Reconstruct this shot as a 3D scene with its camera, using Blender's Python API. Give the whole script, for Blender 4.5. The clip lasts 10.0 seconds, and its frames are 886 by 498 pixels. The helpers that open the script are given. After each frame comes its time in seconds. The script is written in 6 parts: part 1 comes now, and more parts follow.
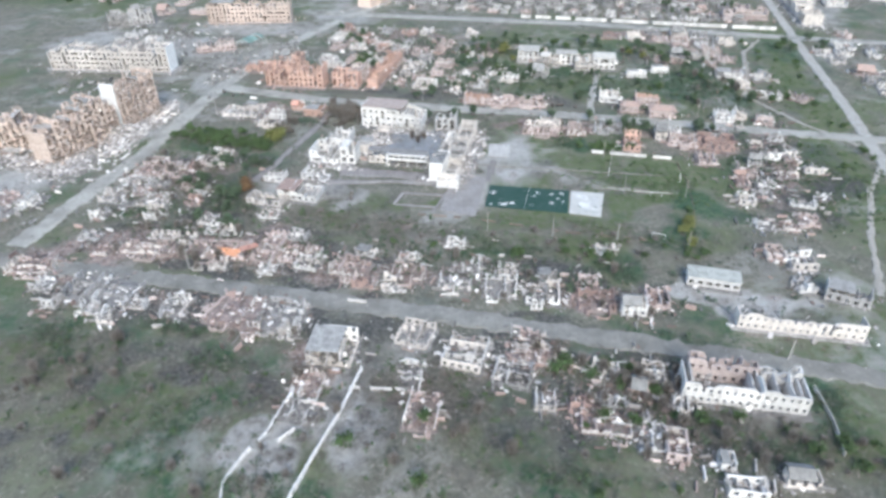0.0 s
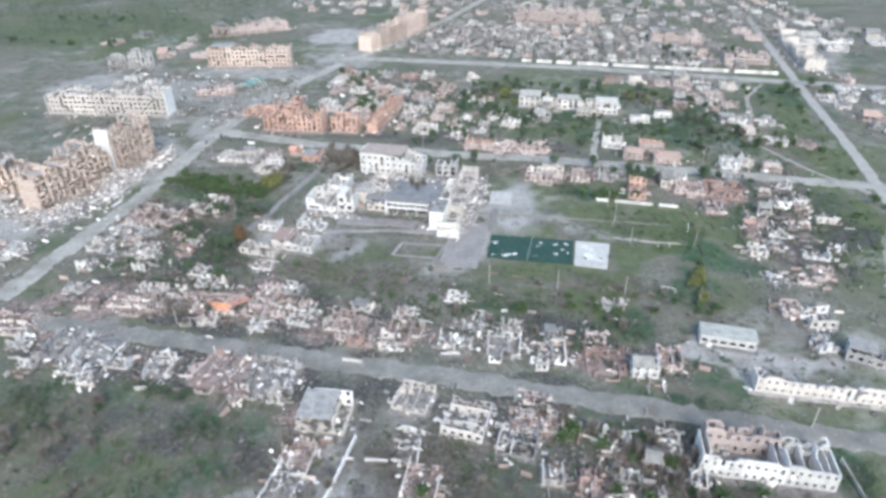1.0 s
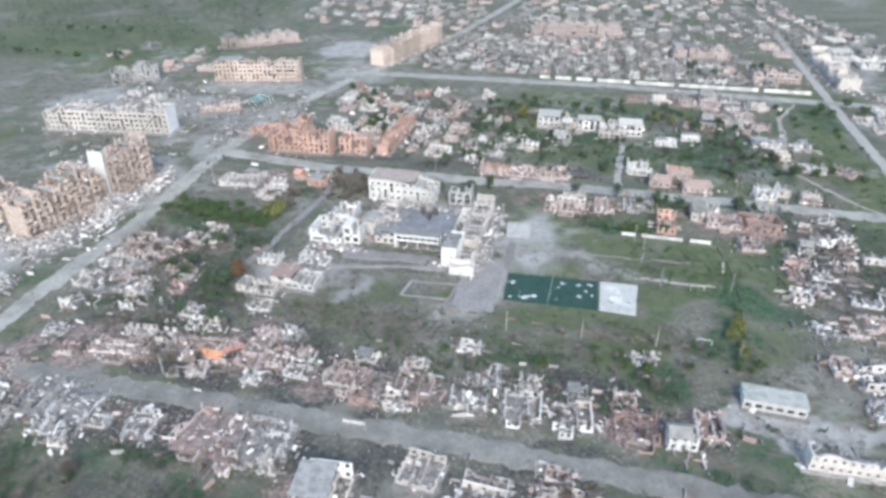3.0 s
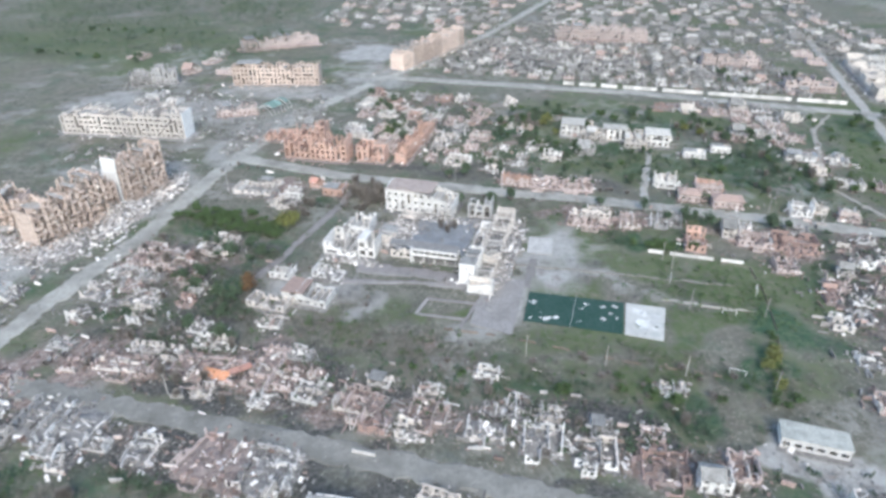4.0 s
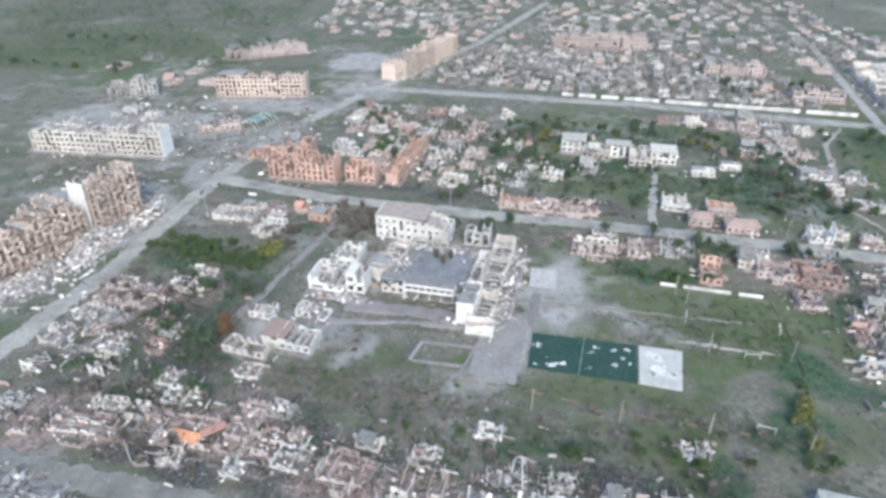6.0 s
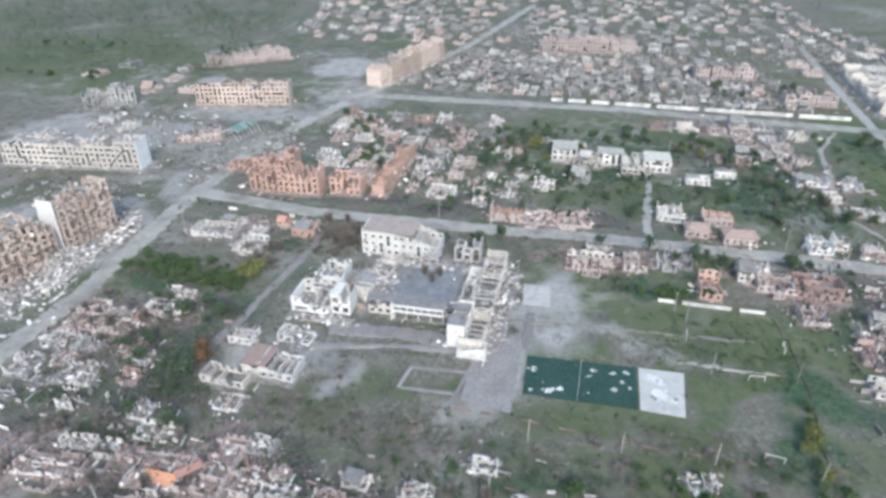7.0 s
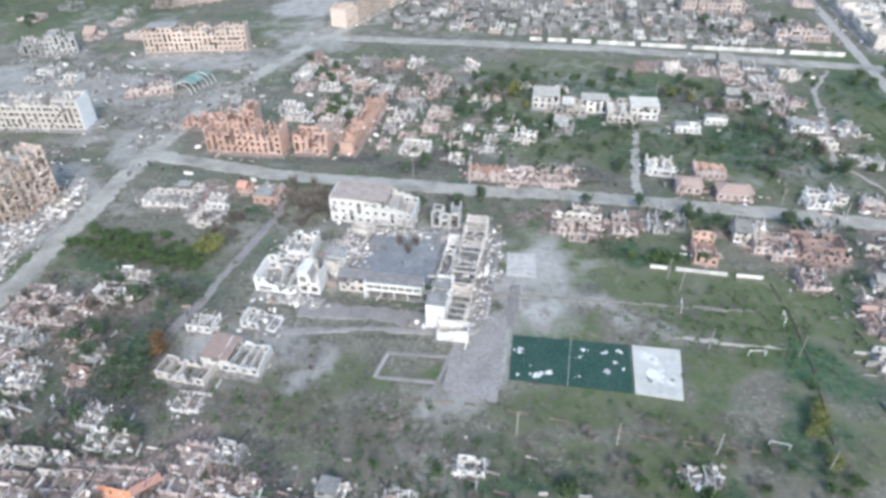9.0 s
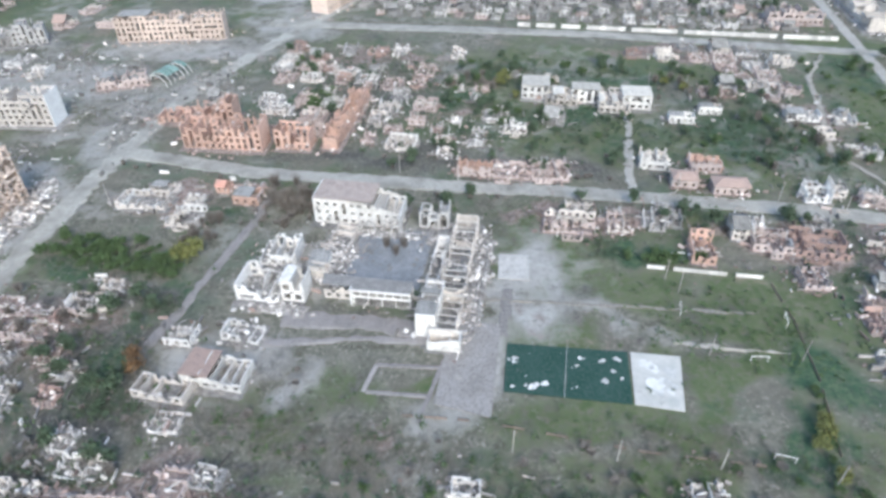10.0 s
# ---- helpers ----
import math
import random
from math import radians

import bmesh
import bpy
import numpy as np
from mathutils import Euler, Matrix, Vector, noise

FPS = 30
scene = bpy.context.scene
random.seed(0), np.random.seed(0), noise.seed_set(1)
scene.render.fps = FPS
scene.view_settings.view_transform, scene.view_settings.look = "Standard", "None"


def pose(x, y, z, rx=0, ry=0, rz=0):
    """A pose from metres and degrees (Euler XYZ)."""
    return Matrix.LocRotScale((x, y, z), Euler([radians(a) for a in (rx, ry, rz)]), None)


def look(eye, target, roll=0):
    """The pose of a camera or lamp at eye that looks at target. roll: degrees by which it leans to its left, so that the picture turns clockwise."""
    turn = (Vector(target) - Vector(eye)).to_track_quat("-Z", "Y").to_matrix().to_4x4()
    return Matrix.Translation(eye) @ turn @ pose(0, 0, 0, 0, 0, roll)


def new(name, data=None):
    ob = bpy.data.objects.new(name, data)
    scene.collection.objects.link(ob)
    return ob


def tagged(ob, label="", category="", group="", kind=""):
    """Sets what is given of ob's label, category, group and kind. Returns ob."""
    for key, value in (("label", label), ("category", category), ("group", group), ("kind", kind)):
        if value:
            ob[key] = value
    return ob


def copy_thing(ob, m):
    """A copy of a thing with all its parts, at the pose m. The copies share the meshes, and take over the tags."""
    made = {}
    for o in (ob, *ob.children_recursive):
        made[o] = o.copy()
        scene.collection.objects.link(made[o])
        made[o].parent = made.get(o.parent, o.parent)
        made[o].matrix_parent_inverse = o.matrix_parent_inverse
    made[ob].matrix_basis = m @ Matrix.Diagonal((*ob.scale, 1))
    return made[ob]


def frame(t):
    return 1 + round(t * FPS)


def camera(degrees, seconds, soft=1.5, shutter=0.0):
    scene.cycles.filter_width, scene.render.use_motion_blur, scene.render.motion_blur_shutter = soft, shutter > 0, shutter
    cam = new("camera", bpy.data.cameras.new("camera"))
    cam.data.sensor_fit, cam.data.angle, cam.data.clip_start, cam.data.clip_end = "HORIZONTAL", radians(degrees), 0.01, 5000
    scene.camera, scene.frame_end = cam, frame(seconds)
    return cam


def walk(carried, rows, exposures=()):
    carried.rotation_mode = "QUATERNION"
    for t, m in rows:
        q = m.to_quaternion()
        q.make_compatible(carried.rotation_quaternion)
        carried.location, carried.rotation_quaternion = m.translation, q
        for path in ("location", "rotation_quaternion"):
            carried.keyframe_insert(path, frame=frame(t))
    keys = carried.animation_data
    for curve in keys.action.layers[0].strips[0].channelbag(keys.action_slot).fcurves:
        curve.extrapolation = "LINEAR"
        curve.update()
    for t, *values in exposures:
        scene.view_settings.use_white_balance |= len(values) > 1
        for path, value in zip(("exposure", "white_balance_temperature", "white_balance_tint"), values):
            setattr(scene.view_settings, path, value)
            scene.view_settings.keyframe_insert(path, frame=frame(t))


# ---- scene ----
cam = camera(69.0, 10.0, soft=3.3)
PATH = [
    (0, (0.24, -22.476, 143.644), (0.289, -20.829, 142.511), -0.5),
    (0.5, (0.695, -16.43, 143.628), (0.743, -14.752, 142.541), -0.6),
    (1, (0.806, -10.208, 143.572), (0.856, -8.5, 142.533), -0.4),
    (1.5, (0.938, -3.846, 143.808), (0.989, -2.128, 142.785), -0.4),
    (2, (1.03, 2.344, 143.755), (1.082, 4.062, 142.731), -0.4),
    (2.5, (0.839, 8.653, 143.735), (0.884, 10.37, 142.712), -0.3),
    (4, (1.068, 27.536, 143.135), (1.026, 29.257, 142.117), -0.3),
    (4.5, (0.361, 33.269, 143.254), (0.322, 34.99, 142.236), -0.2),
    (5, (-0.005, 40.195, 143.522), (-0.043, 41.915, 142.503), -0.2),
    (5.5, (-0.109, 46.36, 143.591), (-0.142, 48.081, 142.573), -0.2),
    (7, (-0.601, 65.494, 143.359), (-0.586, 67.219, 142.346), -0.3),
    (7.5, (-0.561, 71.147, 143.56), (-0.528, 72.859, 142.525), -0.4),
    (8, (-0.346, 77.097, 143.41), (-0.294, 78.778, 142.327), -0.6),
    (8.5, (0.103, 83.335, 143.154), (0.169, 84.978, 142.015), -0.7),
    (9, (0.303, 89.147, 143.197), (0.383, 90.76, 142.017), -0.7),
    (9.5, (0.311, 95.046, 143.464), (0.41, 96.637, 142.256), -0.7),
    (10, (0.455, 101.102, 143.23), (0.571, 102.679, 142.006), -0.7),
]
walk(cam, [(t, look(eye, target, roll)) for t, eye, target, roll in PATH], [(0, 1.11, 6060, 5.0), (5, 1.02, 6060, 5.0), (7.0, 0.93, 6060, 5.0), (7.5, 0.78, 6060, 5.0), (8.0, 0.99, 6060, 5.0), (8.5, 1.06, 6060, 5.0), (9.5, 1.11, 6060, 5.0), (10, 1.05, 6060, 5.0)])

# ---- world, sun ----
SUN_EL, SUN_AZ = 40, 172
world = bpy.data.worlds.new("world")
scene.world = world
world.use_nodes = True
wn = world.node_tree.nodes
sky = wn.new("ShaderNodeTexSky")
sky.sky_type, sky.sun_disc = "NISHITA", False
sky.sun_elevation, sky.sun_rotation = radians(SUN_EL), radians(SUN_AZ)
sky.air_density, sky.dust_density = 1.0, 1.5
wn["Background"].inputs["Strength"].default_value = 0.15
world.node_tree.links.new(sky.outputs[0], wn["Background"].inputs["Color"])
sun = new("sun", bpy.data.lights.new("sun", "SUN"))
sun.data.energy, sun.data.angle, sun.data.color = 1.3, radians(28), (1.0, 0.93, 0.85)
az, el = radians(SUN_AZ), radians(SUN_EL)
sun.matrix_world = look((0, 0, 0), (-math.sin(az) * math.cos(el), -math.cos(az) * math.cos(el), -math.sin(el)))

# ---- materials ----


def node(nt, kind, **sets):
    n = nt.nodes.new(kind)
    for k, v in sets.items():
        n.inputs[k].default_value = v
    return n


def mixed(nt, fac, a, b):
    m = nt.nodes.new("ShaderNodeMix")
    m.data_type = "RGBA"
    for sock, v in ((m.inputs[0], fac), (m.inputs[6], a), (m.inputs[7], b)):
        if isinstance(v, (int, float)):
            sock.default_value = v
        elif isinstance(v, tuple):
            sock.default_value = (*v, 1)
        else:
            nt.links.new(v, sock)
    return m.outputs[2]


def ramp(nt, fac, lo, hi):
    m = nt.nodes.new("ShaderNodeMapRange")
    m.inputs[1].default_value, m.inputs[2].default_value = lo, hi
    nt.links.new(fac, m.inputs[0])
    return m.outputs[0]


def noise_of(nt, scale, detail=4.0, rough=0.6, vec=None):
    n = node(nt, "ShaderNodeTexNoise", Scale=scale, Detail=detail, Roughness=rough)
    if vec is not None:
        nt.links.new(vec, n.inputs["Vector"])
    return n.outputs["Fac"]


def surface(name, base, stain, dirt, rough=0.9, scale=0.35, islands=0.0, vary=0.25, bump=0.4, metal=0.0, pale=None, placed=False):
    """A weathered matt surface: base colour, broad stains, fine dirt, small shifts from piece to piece."""
    m = bpy.data.materials.new(name)
    m.use_nodes = True
    nt = m.node_tree
    bsdf = nt.nodes["Principled BSDF"]
    co = nt.nodes.new("ShaderNodeNewGeometry").outputs["Position"] if placed else nt.nodes.new("ShaderNodeTexCoord").outputs["Object"]
    big = ramp(nt, noise_of(nt, scale, 5, 0.65, co), 0.42, 0.68)
    fine = ramp(nt, noise_of(nt, scale * 9, 3, 0.6, co), 0.45, 0.75)
    col = mixed(nt, big, base, stain)
    col = mixed(nt, fine, col, dirt)
    rnd = nt.nodes.new("ShaderNodeObjectInfo").outputs["Random"]
    hsv = node(nt, "ShaderNodeHueSaturation")
    if islands:
        isl = nt.nodes.new("ShaderNodeNewGeometry").outputs["Random Per Island"]
        col = mixed(nt, ramp(nt, isl, 0.8, 1.0), col, pale) if pale else col
        mr = node(nt, "ShaderNodeMapRange", **{"To Min": 1 - islands, "To Max": 1 + islands})
        nt.links.new(isl, mr.inputs[0])
    else:
        mr = node(nt, "ShaderNodeMapRange", **{"To Min": 1 - vary, "To Max": 1 + vary})
        nt.links.new(rnd, mr.inputs[0])
    nt.links.new(mr.outputs[0], hsv.inputs["Value"])
    nt.links.new(col, hsv.inputs["Color"])
    nt.links.new(hsv.outputs[0], bsdf.inputs["Base Color"])
    bsdf.inputs["Roughness"].default_value = rough
    bsdf.inputs["Metallic"].default_value = metal
    bsdf.inputs["Specular IOR Level"].default_value = 0.25
    if bump:
        b = node(nt, "ShaderNodeBump", Strength=bump, Distance=0.15)
        nt.links.new(noise_of(nt, scale * 6, 4, 0.6, co), b.inputs["Height"])
        nt.links.new(b.outputs[0], bsdf.inputs["Normal"])
    return m


PLASTER = {
    "white": surface("white_plaster", (0.76, 0.73, 0.69), (0.54, 0.51, 0.47), (0.28, 0.26, 0.24)),
    "cream": surface("cream_plaster", (0.70, 0.635, 0.57), (0.50, 0.45, 0.405), (0.24, 0.21, 0.185)),
    "pink": surface("pale_brick", (0.56, 0.465, 0.425), (0.42, 0.345, 0.315), (0.20, 0.16, 0.145)),
    "red": surface("red_brick", (0.44, 0.30, 0.25), (0.36, 0.27, 0.24), (0.17, 0.12, 0.11)),
    "orange": surface("orange_brick", (0.62, 0.405, 0.315), (0.50, 0.36, 0.30), (0.2, 0.125, 0.1), scale=0.55),
    "grey": surface("grey_block", (0.44, 0.42, 0.40), (0.33, 0.31, 0.30), (0.18, 0.17, 0.16)),
    "tan": surface("tan_panel", (0.68, 0.56, 0.48), (0.50, 0.38, 0.305), (0.22, 0.155, 0.13), scale=0.5),
}
WHITE_PANEL = surface("white_panel", (0.84, 0.82, 0.79), (0.72, 0.69, 0.66), (0.48, 0.45, 0.42), vary=0.05)
RUBBLE = {
    "white": surface("pale_rubble", (0.50, 0.46, 0.43), (0.36, 0.32, 0.29), (0.16, 0.15, 0.14), scale=0.6, islands=0.6, pale=(0.60, 0.57, 0.53)),
    "pink": surface("brick_rubble", (0.42, 0.31, 0.27), (0.33, 0.245, 0.215), (0.14, 0.11, 0.10), scale=0.6, islands=0.6, pale=(0.60, 0.57, 0.53)),
    "grey": surface("grey_rubble", (0.40, 0.375, 0.35), (0.28, 0.26, 0.24), (0.12, 0.11, 0.11), scale=0.6, islands=0.6, pale=(0.60, 0.57, 0.53)),
}
LOOSE = {
    "white": surface("loose_pale_rubble", (0.36, 0.335, 0.305), (0.27, 0.25, 0.23), (0.15, 0.14, 0.13), scale=0.6, islands=0.35),
    "pink": surface("loose_brick_rubble", (0.32, 0.24, 0.205), (0.25, 0.19, 0.165), (0.13, 0.1, 0.09), scale=0.6, islands=0.35),
    "grey": surface("loose_grey_rubble", (0.29, 0.272, 0.25), (0.2, 0.19, 0.175), (0.11, 0.105, 0.1), scale=0.6, islands=0.4),
}
RUBBLE["tan"] = surface("tan_rubble", (0.53, 0.43, 0.365), (0.38, 0.29, 0.235), (0.17, 0.125, 0.105), scale=0.6, islands=0.55, pale=(0.64, 0.59, 0.54))
RUBBLE["cream"], RUBBLE["red"], RUBBLE["orange"] = RUBBLE["white"], RUBBLE["pink"], RUBBLE["pink"]
BED = {
    "white": surface("plaster_rubble_bed", (0.27, 0.25, 0.23), (0.085, 0.08, 0.075), (0.47, 0.445, 0.42), scale=0.4, placed=True),
    "pink": surface("brick_rubble_bed", (0.25, 0.195, 0.172), (0.085, 0.07, 0.064), (0.42, 0.36, 0.33), scale=0.4, placed=True),
    "grey": surface("ash_rubble_bed", (0.2, 0.19, 0.178), (0.065, 0.062, 0.06), (0.38, 0.36, 0.34), scale=0.4, placed=True),
}
BED["cream"], BED["tan"], BED["red"], BED["orange"] = BED["white"], BED["white"], BED["pink"], BED["pink"]
CONCRETE = surface("weathered_concrete", (0.48, 0.45, 0.41), (0.33, 0.31, 0.28), (0.18, 0.17, 0.16))
PALE_CONCRETE = surface("pale_concrete", (0.68, 0.65, 0.60), (0.50, 0.47, 0.43), (0.25, 0.23, 0.22))
SLATE = surface("grey_roof_sheet", (0.36, 0.345, 0.32), (0.2, 0.19, 0.175), (0.13, 0.12, 0.11))
ORANGE_TILE = surface("orange_roof_sheet", (0.66, 0.31, 0.16), (0.52, 0.29, 0.2), (0.22, 0.11, 0.08))
RED_TILE = surface("red_roof_tile", (0.54, 0.29, 0.22), (0.44, 0.27, 0.22), (0.25, 0.14, 0.11))
PINK_TILE = surface("faded_roof_tile", (0.50, 0.36, 0.30), (0.40, 0.30, 0.26), (0.24, 0.18, 0.15))
GREEN_SHEET = surface("green_roof_sheet", (0.25, 0.40, 0.35), (0.20, 0.28, 0.25), (0.12, 0.14, 0.13))
ROOF_FELT = surface("worn_roof_felt", (0.30, 0.235, 0.2), (0.2, 0.16, 0.14), (0.46, 0.41, 0.37))
OLD_SHEET = surface("stained_pale_roof", (0.42, 0.415, 0.37), (0.25, 0.255, 0.225), (0.17, 0.165, 0.15), scale=0.3)
CREAM_ROOF = surface("cream_roof_felt", (0.62, 0.575, 0.50), (0.46, 0.42, 0.36), (0.28, 0.255, 0.22), scale=0.3)
DARK_ROOF = surface("dark_flat_roof", (0.24, 0.225, 0.21), (0.34, 0.32, 0.30), (0.15, 0.14, 0.13))
TIMBER = surface("grey_timber", (0.26, 0.21, 0.17), (0.18, 0.15, 0.13), (0.10, 0.08, 0.07))
CHARRED = surface("charred_timber", (0.05, 0.045, 0.04), (0.09, 0.08, 0.07), (0.03, 0.03, 0.03))
ASPHALT = surface("dusty_asphalt", (0.37, 0.352, 0.31), (0.18, 0.17, 0.147), (0.27, 0.255, 0.222), scale=0.075, bump=0.15)
TRACK = surface("pale_dirt_track", (0.36, 0.33, 0.29), (0.28, 0.26, 0.22), (0.2, 0.18, 0.15), scale=0.15, bump=0.15)
PALE_TRACK = surface("pale_gravel_road", (0.47, 0.445, 0.40), (0.37, 0.345, 0.305), (0.30, 0.28, 0.245), scale=0.12, bump=0.15)
PAVING = surface("grey_paving", (0.34, 0.315, 0.295), (0.25, 0.232, 0.215), (0.18, 0.168, 0.16), scale=0.12, bump=0.15)
WORN_PAVING = surface("worn_brown_paving", (0.27, 0.245, 0.23), (0.18, 0.165, 0.155), (0.33, 0.305, 0.29), scale=0.15, bump=0.15)
TURF = surface("green_artificial_turf", (0.018, 0.052, 0.038), (0.03, 0.066, 0.052), (0.06, 0.085, 0.075), scale=0.12, bump=0.1)
SAND = surface("pale_sandy_court", (0.58, 0.56, 0.51), (0.42, 0.425, 0.385), (0.48, 0.44, 0.41), scale=0.2, bump=0.1)
WHITE_DUST = surface("white_blast_dust", (0.66, 0.64, 0.60), (0.52, 0.51, 0.48), (0.36, 0.36, 0.34), scale=0.5, bump=0.1)
LEAF = surface("green_leaf", (0.085, 0.132, 0.055), (0.062, 0.102, 0.046), (0.115, 0.138, 0.065), islands=0.45, bump=0)
DARK_LEAF = surface("dark_leaf", (0.082, 0.118, 0.07), (0.062, 0.094, 0.056), (0.11, 0.125, 0.085), islands=0.45, bump=0)
YELLOW_LEAF = surface("yellow_leaf", (0.2, 0.215, 0.075), (0.12, 0.135, 0.045), (0.22, 0.2, 0.09), islands=0.5, bump=0)
RUST_LEAF = surface("rust_leaf", (0.17, 0.10, 0.05), (0.12, 0.08, 0.05), (0.2, 0.13, 0.07), islands=0.5, bump=0)
TWIG = surface("bare_twig", (0.22, 0.195, 0.17), (0.17, 0.15, 0.13), (0.25, 0.22, 0.19), islands=0.4, bump=0)
SCORCHED = surface("scorched_paving", (0.18, 0.187, 0.195), (0.26, 0.265, 0.27), (0.12, 0.12, 0.12), scale=0.12, bump=0.15)
BRAMBLE = surface("dark_bramble", (0.13, 0.112, 0.095), (0.10, 0.085, 0.072), (0.16, 0.14, 0.115), islands=0.4, bump=0)
BARK = surface("bark", (0.12, 0.10, 0.085), (0.09, 0.075, 0.065), (0.06, 0.05, 0.045), bump=0.3)


def ground_material():
    """Soil, two kinds of grass, pale dust with painted smoke wisps, and dark patches, laid out by the ground's own
    attributes and broken up by noise.
    """
    m = bpy.data.materials.new("waste_ground")
    m.use_nodes = True
    nt = m.node_tree
    bsdf = nt.nodes["Principled BSDF"]
    co = nt.nodes.new("ShaderNodeTexCoord").outputs["Object"]
    big, mid, fine = noise_of(nt, 0.035, 5, 0.6, co), noise_of(nt, 0.16, 6, 0.68, co), noise_of(nt, 0.75, 5, 0.65, co)
    tufts = noise_of(nt, 0.38, 4, 0.6, co)
    soil = mixed(nt, ramp(nt, mid, 0.36, 0.64), (0.098, 0.096, 0.072), (0.225, 0.212, 0.172))
    soil = mixed(nt, ramp(nt, tufts, 0.5, 0.72), soil, (0.098, 0.1, 0.072))
    soil = mixed(nt, ramp(nt, fine, 0.53, 0.66), soil, (0.27, 0.252, 0.212))
    soil = mixed(nt, ramp(nt, big, 0.5, 0.7), soil, (0.165, 0.15, 0.12))
    grass = mixed(nt, ramp(nt, mid, 0.36, 0.66), (0.082, 0.112, 0.05), (0.142, 0.155, 0.088))
    grass = mixed(nt, ramp(nt, tufts, 0.48, 0.7), grass, (0.155, 0.14, 0.105))
    grass = mixed(nt, ramp(nt, fine, 0.55, 0.75), grass, (0.075, 0.1, 0.05))
    lush = mixed(nt, ramp(nt, tufts, 0.4, 0.62), (0.05, 0.094, 0.054), (0.095, 0.13, 0.075))
    lush = mixed(nt, ramp(nt, fine, 0.52, 0.7), lush, (0.04, 0.062, 0.045))
    dust_and_smoke = mixed(nt, ramp(nt, mid, 0.35, 0.7), (0.42, 0.405, 0.375), (0.28, 0.265, 0.24))
    dust_and_smoke = mixed(nt, ramp(nt, tufts, 0.52, 0.72), dust_and_smoke, (0.24, 0.23, 0.21))
    brick = mixed(nt, ramp(nt, tufts, 0.4, 0.62), (0.15, 0.112, 0.095), (0.315, 0.245, 0.212))
    brick = mixed(nt, ramp(nt, fine, 0.52, 0.66), brick, (0.4, 0.35, 0.315))
    dark_ground = mixed(nt, ramp(nt, fine, 0.38, 0.66), (0.055, 0.056, 0.052), (0.14, 0.132, 0.118))

    def cover(attr, spread):
        a = nt.nodes.new("ShaderNodeAttribute")
        a.attribute_name = attr
        s = nt.nodes.new("ShaderNodeMath")
        s.operation = "MULTIPLY_ADD"
        nt.links.new(mid, s.inputs[0])
        s.inputs[1].default_value = spread
        nt.links.new(a.outputs["Fac"], s.inputs[2])
        return ramp(nt, s.outputs[0], 0.5 + spread * 0.5 - 0.16, 0.5 + spread * 0.5 + 0.22)
    col = mixed(nt, cover("grass", 1.0), soil, grass)
    col = mixed(nt, cover("lush", 1.1), col, lush)
    col = mixed(nt, cover("dust_and_smoke", 0.9), col, dust_and_smoke)
    col = mixed(nt, cover("brick", 1.1), col, brick)
    col = mixed(nt, cover("dark_ground", 1.1), col, dark_ground)
    nt.links.new(col, bsdf.inputs["Base Color"])
    bsdf.inputs["Roughness"].default_value = 0.95
    bsdf.inputs["Specular IOR Level"].default_value = 0.15
    b = node(nt, "ShaderNodeBump", Strength=0.4, Distance=0.5)
    nt.links.new(fine, b.inputs["Height"])
    nt.links.new(b.outputs[0], bsdf.inputs["Normal"])
    return m


GROUND = ground_material()

# ---- mesh helpers ----


class Geo:
    """Collects boxes, prisms and sheets for one mesh."""

    def __init__(self):
        self.v, self.f = [], []

    def hexa(self, pts):
        n = len(self.v)
        self.v += [tuple(p) for p in pts]
        self.f += [(n, n + 3, n + 2, n + 1), (n + 4, n + 5, n + 6, n + 7), (n, n + 1, n + 5, n + 4), (n + 1, n + 2, n + 6, n + 5), (n + 2, n + 3, n + 7, n + 6), (n + 3, n, n + 4, n + 7)]

    def box(self, x0, x1, y0, y1, z0, z1, z1b=None):
        """A box along x whose top may slope from z1 at x0 to z1b at x1."""
        e = z1 if z1b is None else z1b
        self.hexa([(x0, y0, z0), (x1, y0, z0), (x1, y1, z0), (x0, y1, z0), (x0, y0, z1), (x1, y0, e), (x1, y1, e), (x0, y1, z1)])

    def turned(self, m, sx, sy, sz):
        self.hexa([m @ Vector((a * sx / 2, b * sy / 2, c * sz / 2)) for a, b, c in ((-1, -1, -1), (1, -1, -1), (1, 1, -1), (-1, 1, -1), (-1, -1, 1), (1, -1, 1), (1, 1, 1), (-1, 1, 1))])

    def bar(self, a, b, w):
        a, b = Vector(a), Vector(b)
        m = Matrix.Translation((a + b) / 2) @ (b - a).to_track_quat("X", "Z").to_matrix().to_4x4()
        self.turned(m, (b - a).length, w, w)

    def cells(self, quads, y0, y1):
        """Solid cells of a wall in the x-z plane, each four (x, z) corners, welded where they touch."""
        ids, sides = {}, {}

        def vid(p, y):
            k = (round(p[0], 3), round(p[1], 3), y)
            if k not in ids:
                ids[k] = len(self.v)
                self.v.append((p[0], y, p[1]))
            return ids[k]
        for q in quads:
            f, b = [vid(p, y0) for p in q], [vid(p, y1) for p in q]
            if len(set(f)) < 4:
                keep = [i for i in range(4) if f[i] != f[i - 1]]
                f, b = [f[i] for i in keep], [b[i] for i in keep]
                if len(f) < 3:
                    continue
            self.f += [tuple(f), tuple(reversed(b))]
            for i in range(len(f)):
                j = (i + 1) % len(f)
                k = frozenset((f[i], f[j]))
                if k in sides:
                    sides[k] = None
                else:
                    sides[k] = (f[j], f[i], b[i], b[j])
        self.f += [q for q in sides.values() if q]

    def mesh(self, name, material):
        me = bpy.data.meshes.new(name)
        me.from_pydata(self.v, [], self.f)
        me.materials.append(material)
        return me


